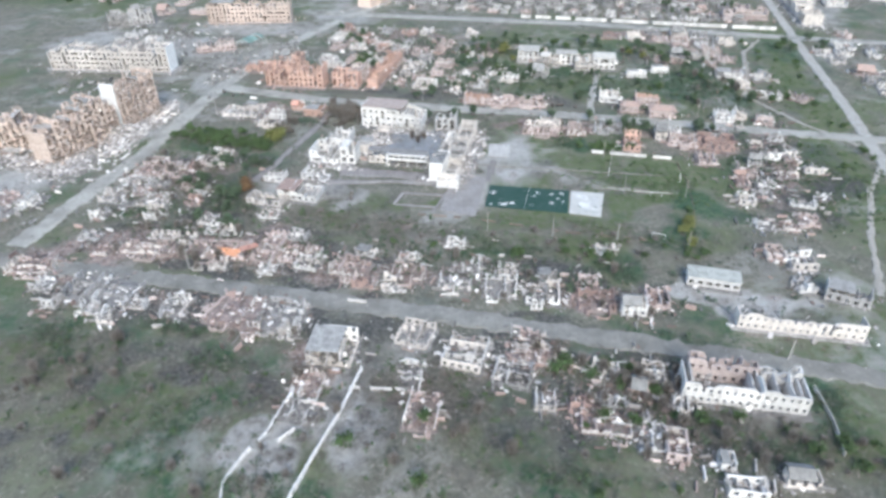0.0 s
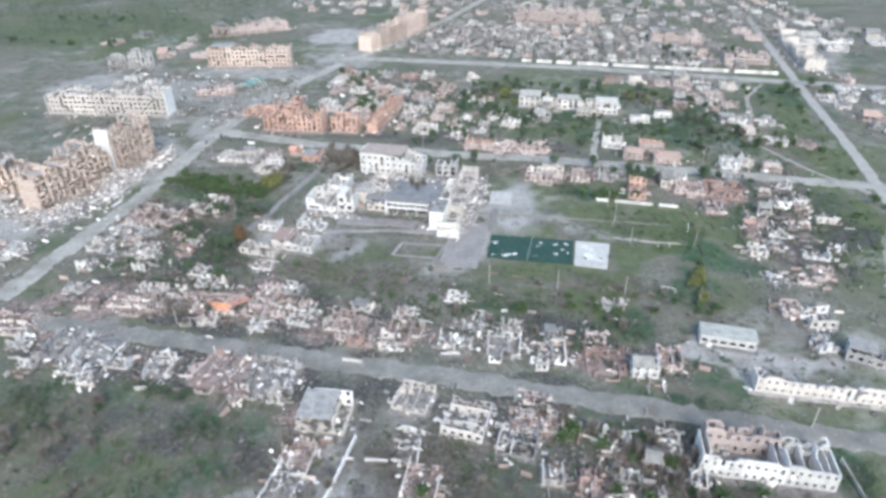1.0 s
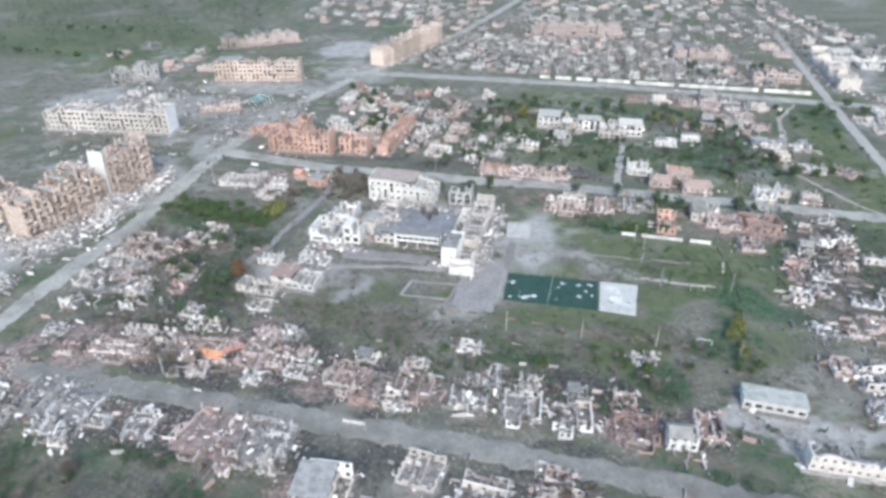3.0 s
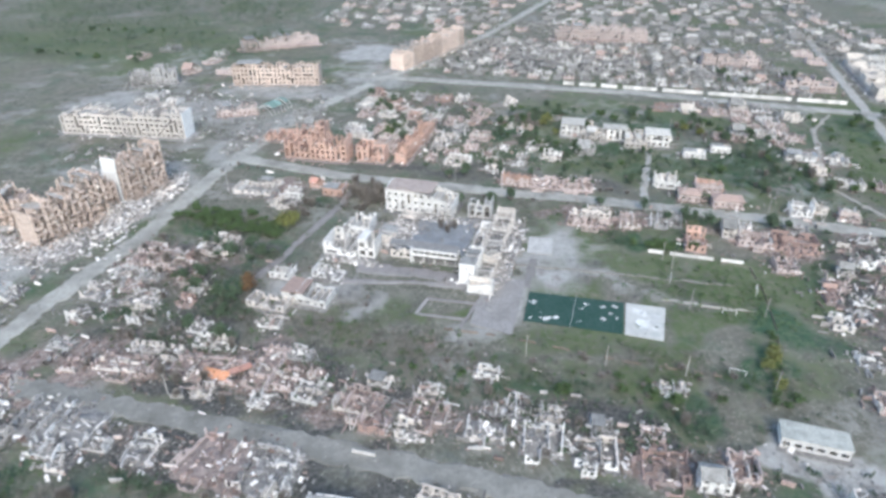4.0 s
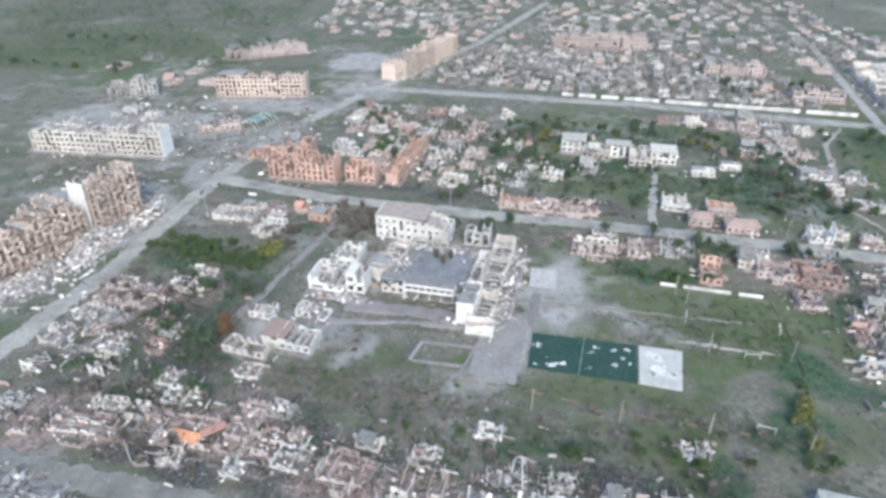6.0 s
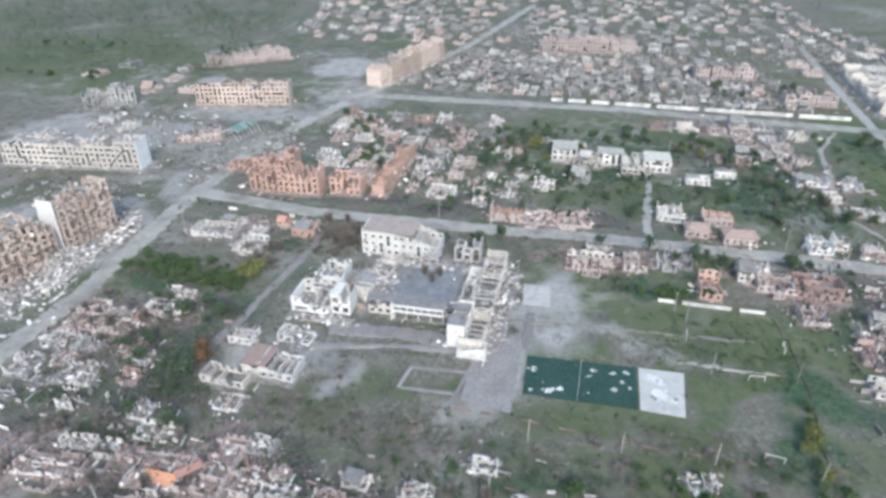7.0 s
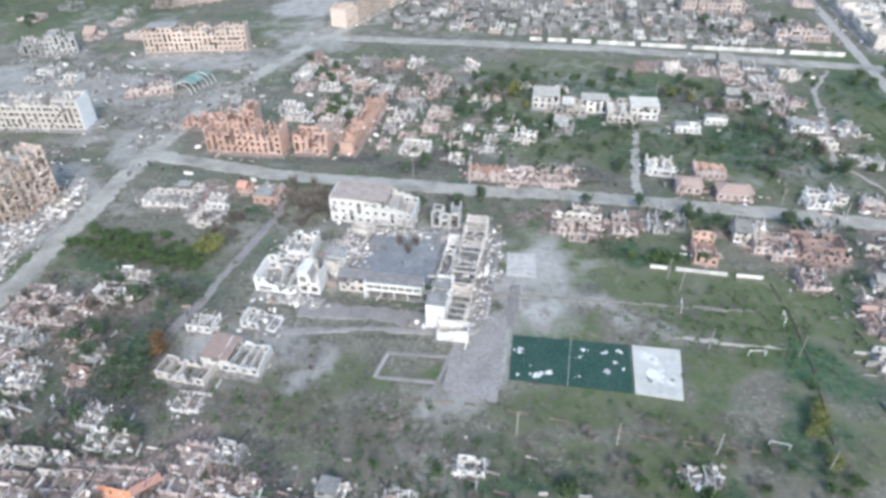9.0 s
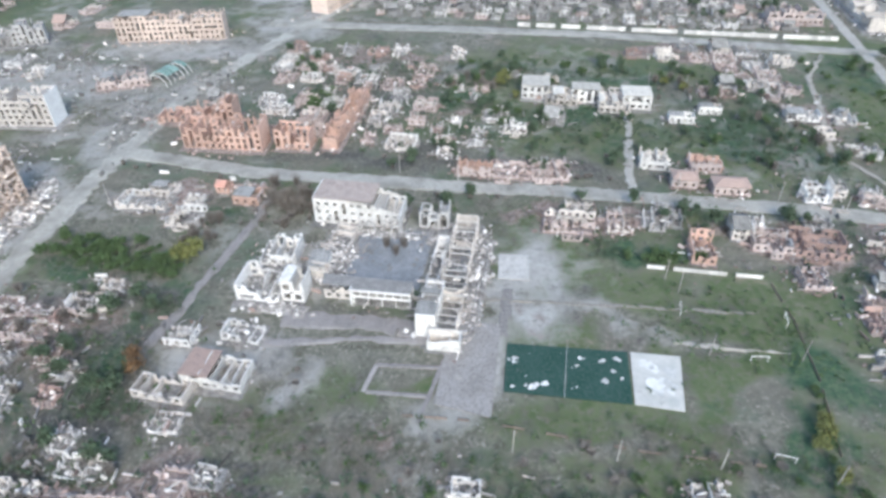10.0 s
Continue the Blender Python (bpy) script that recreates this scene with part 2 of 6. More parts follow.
def part(name, geo, material, parent, label="", m=None):
    ob = new(name, geo.mesh(name, material) if isinstance(geo, Geo) else geo)
    ob.parent = parent
    if m is not None:
        ob.matrix_basis = m
    return tagged(ob, label)


def thing(name, x, y, rot, label, category, group=""):
    e = new(name)
    e.matrix_basis = pose(x, y, 0, 0, 0, rot)
    return tagged(e, label, category, group)


def skyline(rnd, length, h, keep, step=1.1):
    """A broken top edge: heights along a wall, from full height down to stumps, in stretches."""
    xs, zs, x, z = [], [], 0.0, h if rnd.random() < keep else h * rnd.uniform(0.15, 0.8)
    while x < length:
        xs.append(x)
        zs.append(min(h, max(0.25, z)))
        if rnd.random() < 0.30:
            z = h if rnd.random() < keep else h * rnd.uniform(0.08, 0.75)
        else:
            z += rnd.uniform(-0.22, 0.22) * h * (1.15 - keep)
            if keep > 0.85:
                z = max(z, h * 0.8)
        x += step * rnd.uniform(0.6, 1.4)
    xs.append(length)
    zs.append(min(h, max(0.25, z)))
    return lambda q: float(np.interp(q, xs, zs))


def wall(geo, length, top, th, storeys, sh, bay=2.9, ww=1.3, sill=0.9, wh=1.5, y=0.0, gone=0.0, rnd=random):
    """A wall along x from 0 to length, its outside at y, with window openings through it."""
    n = max(1, round(length / bay))
    b = length / n
    levels = [0.0]
    for k in range(storeys):
        levels += [k * sh + sill, k * sh + sill + wh]
    levels.append(1e6)
    edges = [0.0]
    for i in range(n):
        c = (i + 0.5) * b
        edges += [c - ww / 2, c + ww / 2]
    edges.append(length)
    tops = [top(min(max(x, 0.01), length - 0.01)) for x in edges]
    quads = []
    for c in range(len(edges) - 1):
        xa, xb, ta, tb = edges[c], edges[c + 1], tops[c], tops[c + 1]
        opening = c % 2 == 1
        for r in range(len(levels) - 1):
            lo, hi = levels[r], levels[r + 1]
            if max(ta, tb) <= lo + 0.02 or (opening and r % 2 == 1):
                continue
            if r > 0 and rnd.random() < gone * (1.0 if opening else 0.4):
                continue
            quads.append([(xa, lo), (xb, lo), (xb, max(lo, min(hi, tb))), (xa, max(lo, min(hi, ta)))])
    geo.cells(quads, y, y + th)


def chunks(geo, rnd, n, w, d, size=(0.25, 1.1), height=0.9, flat=0.45):
    for _ in range(n):
        x, y = rnd.gauss(0, w * 0.3), rnd.gauss(0, d * 0.3)
        if abs(x) > w * 0.62 or abs(y) > d * 0.62:
            continue
        s = rnd.uniform(*size)
        z = max(0.05, height * rnd.random() * (1 - abs(x) / w) * (1 - abs(y) / d))
        m = pose(x, y, z, rnd.uniform(-35, 35), rnd.uniform(-35, 35), rnd.uniform(0, 180))
        geo.turned(m, s * rnd.uniform(0.8, 2.2), s, s * flat)


def mound(geo, rnd, w, d, h, n=13):
    """A low uneven heap that covers w by d."""
    ph = rnd.random() * 50
    grid = {}
    for j in range(n + 1):
        for i in range(n + 1):
            u, v = i / n * 2 - 1, j / n * 2 - 1
            e = max(0, 1 - u ** 4) * max(0, 1 - v ** 4)
            k = 0.35 + 0.9 * abs(noise.noise((u * 2.3 + ph, v * 2.3, ph)))
            grid[i, j] = (u * w / 2 + rnd.uniform(-0.3, 0.3), v * d / 2 + rnd.uniform(-0.3, 0.3), h * e * k + rnd.uniform(0, 0.4) * e - 0.25)
    for j in range(n):
        for i in range(n):
            k = len(geo.v)
            geo.v += [grid[i, j], grid[i + 1, j], grid[i + 1, j + 1], grid[i, j + 1]]
            geo.f.append((k, k + 1, k + 2, k + 3))


OTHER = {"white": "cream", "cream": "white", "pink": "cream", "red": "pink", "orange": "pink", "grey": "white", "tan": "white"}
LABELS = {"white": "white-plastered", "cream": "cream-plastered", "pink": "pale pinkish brick", "red": "dark red brick", "orange": "orange brick", "grey": "grey block", "tan": "tan panel"}
COUNT = [0]


def joined_part(name, geo, material, at, store, m=None):
    """Adds a piece to the one mesh of that material in store."""
    g = store.setdefault(material.name, (Geo(), material))[0]
    k, q = len(g.v), at @ m if m is not None else at
    g.v += [tuple(q @ Vector(v)) for v in geo.v]
    g.f += [tuple(i + k for i in f) for f in geo.f]


def ruin(x, y, w, d, rot, h, keep, look_, roof="none", detail=1.0, wide=1.0, joined=None):
    """A shelled house: four broken outer walls, inner walls, rubble, sometimes a piece of roof."""
    COUNT[0] += 1
    rnd = random.Random(COUNT[0] * 7 + 1)
    state = "roofless and mostly standing" if keep > 0.7 else "roofless with broken walls" if keep > 0.42 else "collapsed into rubble"
    if roof != "none":
        state = {"slab": "with a torn flat grey roof", "gable": "with a torn pitched roof", "hip": "with a faded hipped roof"}[roof]
    e = pose(x, y, 0, 0, 0, rot) if joined is not None else thing("ruined_house", x, y, rot, LABELS[look_] + " ruined house, " + state, "ruined house", "ruined houses")
    mat, th = PLASTER[look_], 0.36
    other = PLASTER[OTHER[look_]]

    def put(name, geo, material, parent, label="", m=None):
        return part(name, geo, material, parent, label, m) if joined is None else joined_part(name, geo, material, parent, joined, m)
    storeys = 2 if h > 4.8 else 1
    sh = h / storeys if storeys == 2 else 3.0
    sides = ((w, pose(-w / 2, -d / 2, 0)), (w, pose(w / 2, d / 2, 0, 0, 0, 180)), (d - 2 * th, pose(w / 2, -d / 2 + th, 0, 0, 0, 90)), (d - 2 * th, pose(-w / 2, d / 2 - th, 0, 0, 0, -90)))
    fallen = rnd.randrange(4) if keep < 0.55 else -1
    for q, (L, m) in enumerate(sides):
        if q == fallen or (keep < 0.4 and rnd.random() < 0.25):
            continue
        g = Geo()
        hq = h * (1 if keep > 0.75 else rnd.uniform(0.5, 1.05))
        wall(g, L, skyline(rnd, L, hq, max(keep, 0.34), 0.8), th, storeys, sh, bay=rnd.uniform(2.5, 3.4), rnd=rnd, gone=0.15 * (1 - keep))
        put("wall", g, mat if rnd.random() < 0.75 else other, e, m=m @ pose(0, 0, 0, rnd.uniform(-7, 7) * (1 - keep) * 2, 0, rnd.uniform(-9, 9) * (1 - keep)))
    if keep < 0.6 and w * d > 80:
        aw, ad, ax = rnd.uniform(0.3, 0.5) * w, rnd.uniform(2.5, 4.5), rnd.uniform(-0.25, 0.25) * w
        for L, m in ((aw, pose(ax - aw / 2, -d / 2 - ad, 0)), (ad - 0.05, pose(ax + aw / 2, -d / 2 - ad + 0.42, 0, 0, 0, 90))):
            g = Geo()
            wall(g, L - 0.42, skyline(rnd, L, h * 0.75, keep), 0.3, 1, 3, bay=2.4, ww=0.9, rnd=rnd)
            put("annex_wall", g, mat, e, m=m)
    cross, along = max(1, round(w / 4.6 - 0.4)), max(0, round(d / 5.0 - 0.6))
    for i in range(cross):
        if rnd.random() > 0.45 + keep * 0.6:
            continue
        g = Geo()
        L = (d - 2 * th - 0.02) * (1 if rnd.random() < 0.7 else rnd.uniform(0.35, 0.7))
        wall(g, L, skyline(rnd, L, h * rnd.uniform(0.55, 0.95), keep, 0.8), 0.22, storeys, sh, bay=4, ww=1.0, sill=0.02, wh=2.1, rnd=rnd)
        put("partition", g, mat if rnd.random() < 0.6 else other, e, m=pose(-w / 2 + w * (i + 1 + rnd.uniform(-0.25, 0.25)) / (cross + 1), -d / 2 + th + 0.01, 0, 0, 0, 90 + rnd.uniform(-9, 9) * (1 - keep)))
    for i in range(along):
        if rnd.random() > 0.45 + keep * 0.6:
            continue
        g = Geo()
        L = (w - 2 * th - 0.02) * (1 if rnd.random() < 0.7 else rnd.uniform(0.35, 0.7))
        wall(g, L, skyline(rnd, L, h * rnd.uniform(0.55, 0.9), keep, 0.8), 0.22, storeys, sh, bay=4, ww=1.0, sill=0.02, wh=2.1, rnd=rnd)
        put("partition", g, mat if rnd.random() < 0.6 else other, e, m=pose(-w / 2 + th + 0.01, -d / 2 + d * (i + 1 + rnd.uniform(-0.2, 0.2)) / (along + 1), 0))
    if keep < 0.75 and joined is None and roof == "none":
        beam = rnd.choice([TIMBER, CHARRED, TIMBER, PALE_CONCRETE])
        for _ in range(rnd.randrange(1, 5)):
            g = Geo()
            p = Vector((rnd.uniform(-0.45, 0.45) * w, rnd.uniform(-0.45, 0.45) * d, rnd.uniform(0.4, h * 0.9)))
            a = rnd.choice([0, 1.57, rnd.uniform(0, 3.1)])
            q = p + Vector((math.cos(a), math.sin(a), rnd.uniform(-0.3, 0.3))) * rnd.uniform(2.5, 6)
            q.z = max(0.2, q.z)
            g.bar(p, q, 0.26)
            put("rafter", g, beam, e)
    g = Geo()
    mound(g, rnd, w * 1.15, d * 1.15, 0.3 + h * (1 - keep) * 0.42)
    bed = put("rubble_bed", g, BED["pink" if look_ in ("pink", "red", "orange") else "grey"], e, "low bed of ash and rubble")
    g = Geo()
    chunks(g, rnd, int(detail * (34 + w * d * 0.3 * (1.3 - keep))), w * wide * 1.35, d * wide * 1.35, (0.2, 1.25), 0.5 + h * (1 - keep) * 0.5)
    for _ in range(int((3 + 0.035 * w * d) * detail)):
        q = rnd.uniform(0.5, 1.3)
        g.turned(pose(rnd.uniform(-0.55, 0.55) * w, rnd.uniform(-0.55, 0.55) * d, 0.3 + h * (1 - keep) * 0.15 + q * 0.3, rnd.uniform(-20, 20), rnd.uniform(-20, 20), rnd.choice([0, 90, 0, 90, rnd.uniform(0, 180)])), rnd.uniform(0.5, 3.0), 0.3, q)
    for _ in range(int(5 * detail)):
        p = Vector((rnd.uniform(-0.5, 0.5) * w, rnd.uniform(-0.5, 0.5) * d, rnd.uniform(0.2, 0.8)))
        q = p + Vector((rnd.uniform(-3, 3), rnd.uniform(-3, 3), rnd.uniform(0, h * 0.4)))
        g.bar(p, q, 0.18)
    rub = part("rubble", g, RUBBLE[look_], e, "heap of broken masonry") if joined is None else joined_part("rubble", g, LOOSE["pink" if look_ == "pink" else "grey"], e, joined)
    if joined is None:
        rub["kind"] = bed["kind"] = "stuff"
    if roof == "slab":
        g = Geo()
        f = rnd.uniform(0.55, 0.8)
        g.box(-w / 2 + 0.1, -w / 2 + w * f, -d / 2 + 0.1, d / 2 - 0.1, h * 0.97, h * 0.97 + 0.25)
        put("roof", g, SLATE, e, "grey flat roof with broken edge")
    elif roof in ("gable", "hip"):
        g = Geo()
        rise, o = min(w, d) * 0.32, 0.4
        f = 1.0 if roof == "hip" else 0.72
        inset = w * 0.28 if roof == "hip" else 0
        x0, x1 = -w / 2 - o, -w / 2 + w * f + o
        rise *= 0.6 if roof == "hip" else 1
        for sgn in (-1, 1):
            lo = [(x0, sgn * (d / 2 + o), h * 0.96), (x1, sgn * (d / 2 + o), h * 0.96)]
            hi = [(x1 - inset, 0, h + rise), (x0 + inset, 0, h + rise)]
            q = lo + hi if sgn < 0 else [lo[1], lo[0], hi[1], hi[0]]
            g.hexa([(a, b, c) for a, b, c in q] + [(a, b, c + 0.18) for a, b, c in q])
        if roof == "hip":
            for xe, xi in ((x0, x0 + inset), (x1, x1 - inset)):
                n = len(g.v)
                g.v += [(xe, -d / 2 - o, h * 0.96 + 0.18), (xe, d / 2 + o, h * 0.96 + 0.18), (xi, 0, h + rise + 0.18)]
                g.f.append((n, n + 1, n + 2))
        put("roof", g, {"orange": RED_TILE, "pink": PINK_TILE}.get(look_, SLATE), e, "pitched roof with missing sheets")
    return e


def block(name, label, category, x, y, w, d, rot, storeys, sh, look_, levels, seed, roof=0.0, gone=0.15, bay=3.2, ww=1.6, wh=1.6, frame_=False, slabs=True, cross=0.12, back=True, heap=1.0, roof_mat=None, rough=1.0, panel="", chaos=0.0, sill=0.9, bed=""):
    """A large shelled building of several storeys. levels: the storeys left standing along its length."""
    rnd = random.Random(seed)
    e = thing(name, x, y, rot, label, category)
    mat, th = PLASTER[look_], 0.45
    n = max(2, round(w / bay))
    b = w / n
    lv = [min(storeys, max(0.0, float(np.interp(i / (n - 1), np.linspace(0, 1, len(levels)), levels)) + rnd.choice([0, 0, 0, -0.35, -0.7, -1.0, 0.3]) * (0 if roof > 0.95 else rough))) for i in range(n)]
    H = [v * sh + (0.6 if v >= storeys - 0.01 else 0) for v in lv]
    cuts = list(range(0, n, 5)) + [n]
    if len(cuts) > 2 and cuts[-1] - cuts[-2] < 3:
        cuts.pop(-2)
    for side in (0, 1):
        if side and not back:
            continue
        for a, c in zip(cuts, cuts[1:]):
            xs, zs = [], []
            for i in range(a, c):
                j = (lambda: 0) if lv[i] >= storeys - 0.01 else (lambda: rnd.uniform(-0.35, 0.3) * sh * rough)
                xs += [(i - a) * b + 0.02, (i - a) * b + b * 0.5, (i - a) * b + b - 0.02]
                zs += [max(0.3, H[i] + j()) for _ in range(3)]
            if side:
                xs, zs = [(c - a) * b - q for q in reversed(xs)], zs[::-1]
            g = Geo()
            wall(g, (c - a) * b, lambda q: float(np.interp(q, xs, zs)), th, storeys, sh, bay=b, ww=ww, wh=wh, sill=sill, gone=gone, rnd=rnd)
            part("facade", g, mat, e, m=pose(-w / 2 + a * b, -d / 2, 0) if not side else pose(-w / 2 + c * b, d / 2, 0, 0, 0, 180))
    for i in range(n + 1):
        h = max(H[max(0, i - 1)], H[min(n - 1, i)]) if i in (0, n) else min(H[i - 1], H[i]) + rnd.choice([0, 0, 0.5]) * sh * (0 if roof > 0.5 else 1)
        if h < 0.8 or (i not in (0, n) and rnd.random() < cross + 0.2 * (not slabs)):
            continue
        g = Geo()
        t = 0.45 if i in (0, n) else 0.25
        k = skyline(rnd, d - 0.9, h, 0.97 if i in (0, n) or roof > 0.9 else 0.6, 2.0)
        L = d - 2 * th - 0.02
        m_ = max(1, round(L / 1.5))
        g.cells([[(L * q / m_, 0), (L * (q + 1) / m_, 0), (L * (q + 1) / m_, k(L * (q + 1) / m_)), (L * q / m_, k(L * q / m_))] for q in range(m_)], 0, t)
        off = {0: t, n: 0.0}.get(i, t / 2)
        part("end_wall" if i in (0, n) else "cross_wall", g, mat, e, m=pose(-w / 2 + i * b + off, -d / 2 + th + 0.01, 0, 0, 0, 90))
    for k in range(1, storeys + 1):
        run, top_ = [], k == storeys
        for i in range(n + 1):
            has = i < n and ((top_ and i / n < roof and lv[i] > storeys - 0.3) or (not top_ and slabs and lv[i] >= k + 0.4 and rnd.random() > gone * 0.4))
            if has:
                run.append((i, 0 if top_ else rnd.choice([0, 0, rnd.uniform(0, 0.3) * d])))
            elif run:
                g = Geo()
                o = 0.25 if top_ else -th - 0.02
                y0, y1 = -d / 2 - o, d / 2 + o
                pts = []
                for j, cut in run:
                    pts += [(-w / 2 + j * b + 0.5, y0 + cut), (-w / 2 + j * b + b - 0.5, y0 + cut)]
                x_a = -0.75 if top_ and run[0][0] == 0 else -0.2
                x_b = 0.75 if top_ and run[-1][0] == n - 1 else 0.2
                pts[0], pts[-1] = (pts[0][0] + x_a, pts[0][1]), (pts[-1][0] + x_b, pts[-1][1])
                z0_, z1_ = (k * sh + 0.6, k * sh + 0.85) if top_ else (k * sh - 0.25, k * sh)
                for (x_, y_) in pts:
                    g.v += [(x_, y_, z0_), (x_, y1, z0_), (x_, y1, z1_), (x_, y_, z1_)]
                for j in range(len(pts) - 1):
                    p = 4 * j
                    g.f += [(p, p + 1, p + 5, p + 4), (p + 1, p + 2, p + 6, p + 5), (p + 2, p + 3, p + 7, p + 6), (p + 3, p, p + 4, p + 7)]
                g.f += [(0, 3, 2, 1), tuple(len(g.v) - 4 + q for q in (0, 1, 2, 3))]
                part("roof" if top_ else "floor_slab", g, (roof_mat or SLATE) if top_ else CONCRETE, e, "flat roof with a torn edge" if top_ else "")
                run = []
    if frame_:
        for i in range(n + 1):
            h = H[min(i, n - 1)]
            for k in range(1, int(h / sh) + 1):
                g = Geo()
                g.box(-d / 2, d / 2, -0.14, 0.14, k * sh - 0.35, k * sh)
                part("beam", g, PALE_CONCRETE, e, "pale concrete beam", m=pose(-w / 2 + i * b, 0, 0, 0, rnd.uniform(-3, 3) if rnd.random() < 0.25 else 0, 90))
    for end in panel.split():
        g = Geo()
        hh = H[0] if end == "low" else H[-1]
        x_ = -w / 2 - 0.32 if end == "low" else w / 2 + 0.02
        g.box(x_, x_ + 0.3, -d / 2 - 0.05, d / 2 + 0.05, 0, hh + 0.3)
        part("end_panel", g, WHITE_PANEL, e, "white windowless gable panel")
    if chaos:
        g = Geo()
        for _ in range(int(chaos * w * storeys)):
            i = rnd.randrange(n)
            yy = rnd.choice([-d / 2 + rnd.uniform(-0.9, 1.5), d / 2 - rnd.uniform(-0.9, 1.5), rnd.uniform(-0.5, 0.5) * d])
            p = (-w / 2 + (i + rnd.random()) * b, yy, rnd.uniform(0.0, max(0.6, H[i] - 0.3)))
            if rnd.random() < 0.6:
                g.turned(pose(*p, rnd.uniform(-50, 50), rnd.uniform(-30, 30), rnd.uniform(0, 180)), rnd.uniform(0.5, 2.2), rnd.uniform(0.3, 1.2), 0.22)
            else:
                g.bar(p, (p[0] + rnd.uniform(-2.2, 2.2), p[1] + rnd.uniform(-1.2, 1.2), max(0.1, p[2] + rnd.uniform(-2.5, 1.2))), 0.2)
        part("hanging_debris", g, RUBBLE[look_], e, "broken slabs and bars hanging from the floors")["kind"] = "stuff"
    g = Geo()
    lost = 1 - sum(lv) / (storeys * n)
    mound(g, rnd, w * 1.1, d * 1.5, heap * (0.6 + 2.2 * lost), 22)
    part("rubble_bed", g, BED[bed or look_], e, "low bed of ash and rubble")["kind"] = "stuff"
    g = Geo()
    chunks(g, rnd, int(heap * (w * d * 0.5) * (0.35 + lost)), w * 1.15, d * 1.9, (0.3, 1.5), heap * (0.8 + 2.5 * lost))
    part("rubble", g, RUBBLE[bed or look_], e, "heap of broken masonry")["kind"] = "stuff"
    return e

# ---- ground ----


def lattice(x, y, cell, seed):
    """Smooth value noise, 0 to 1, over arrays."""
    g = np.random.RandomState(seed).rand(64, 64)
    u, v = x / cell, y / cell
    i, j = np.floor(u).astype(int), np.floor(v).astype(int)
    fu, fv = u - i, v - j
    fu, fv = fu * fu * (3 - 2 * fu), fv * fv * (3 - 2 * fv)
    a, b, c, d = g[i % 64, j % 64], g[(i + 1) % 64, j % 64], g[i % 64, (j + 1) % 64], g[(i + 1) % 64, (j + 1) % 64]
    return (a * (1 - fu) + b * fu) * (1 - fv) + (c * (1 - fu) + d * fu) * fv


def blob(X, Y, x, y, rx, ry, rot=-13):
    a = radians(rot)
    u = ((X - x) * math.cos(a) + (Y - y) * math.sin(a)) / rx
    v = (-(X - x) * math.sin(a) + (Y - y) * math.cos(a)) / ry
    return np.clip(1.6 - 1.1 * np.sqrt(u * u + v * v), 0, 1)


# mown and worn olive grass: place, half sizes, how much
GREEN = [
    ((108, 246), (18, 13), 1.25), ((96, 228), (16, 8), 1.0), ((58, 203), (44, 6), 0.85), ((84, 218), (9, 14), 0.95), ((138, 245), (16, 20), 0.8), ((70, 262), (22, 6), 0.7),
    ((203, 275), (12, 38), 1.15), ((191, 218), (11, 40), 1.1), ((225, 330), (16, 50), 1.2), ((246, 400), (14, 34), 1.25), ((265, 455), (30, 26), 0.9),
]
GREEN += [
    ((95, 355), (90, 14), 0.75), ((20, 385), (50, 20), 0.75), ((150, 440), (70, 22), 0.8), ((30, 465), (70, 16), 0.75), ((160, 320), (40, 10), 0.8), ((60, 285), (40, 8), 0.7), ((-30, 222), (26, 9), 0.65), ((2, 226), (6, 5), 1.0),
]
GREEN += [
    ((-92, 108), (26, 16), 0.75), ((-120, 132), (20, 10), 0.7), ((-62, 108), (18, 12), 0.5), ((20, 88), (40, 12), 0.7), ((60, 126), (80, 4), 0.7), ((-320, 660), (200, 110), 0.8),
]
# tall dark green growth
LUSH = [
    ((-110, 291), (27, 7), 1.15), ((-88, 286), (10, 6), 1.0), ((-92, 240), (12, 20), 1.1), ((-83, 222), (12, 8), 1.0), ((-117, 220), (15, 5), 0.95), ((-81, 265), (9, 5), 0.95),
    ((-67, 314), (12, 7), 1.05), ((72, 280), (8, 9), 1.2), ((90, 270), (16, 4), 1.15), ((121, 221), (9, 9), 0.95), ((131, 210), (12, 14), 0.85), ((108, 195), (4, 16), 0.95),
]
LUSH += [
    ((158, 366), (24, 24), 1.15), ((172, 345), (14, 18), 1.1), ((180, 385), (14, 18), 1.1), ((57, 450), (15, 12), 1.05), ((84, 388), (32, 12), 1.05), ((25, 412), (14, 16), 0.95), ((138, 366), (14, 10), 1.0), ((252, 424), (14, 22), 0.95), ((-40, 415), (12, 18), 0.95), ((40, 372), (24, 8), 0.8), ((180, 410), (18, 26), 0.9), ((110, 435), (40, 8), 0.9),
]
LUSH += [
    ((-75, 97), (10, 17), 1.0), ((-124, 143), (11, 6), 0.9), ((-83, 143), (14, 4), 0.85), ((-67, 127), (11, 6), 0.95), ((-44, 80), (12, 6), 1.0), ((35, 81), (18, 7), 1.0), ((78, 131), (18, 4), 0.95), ((90, 87), (14, 6), 0.9), ((72, 170), (9, 9), 1.05), ((102, 193), (14, 7), 0.95), ((-95, 203), (30, 4), 0.7), ((30, 185), (24, 5), 0.75), ((115, 100), (8, 16), 0.8),
]
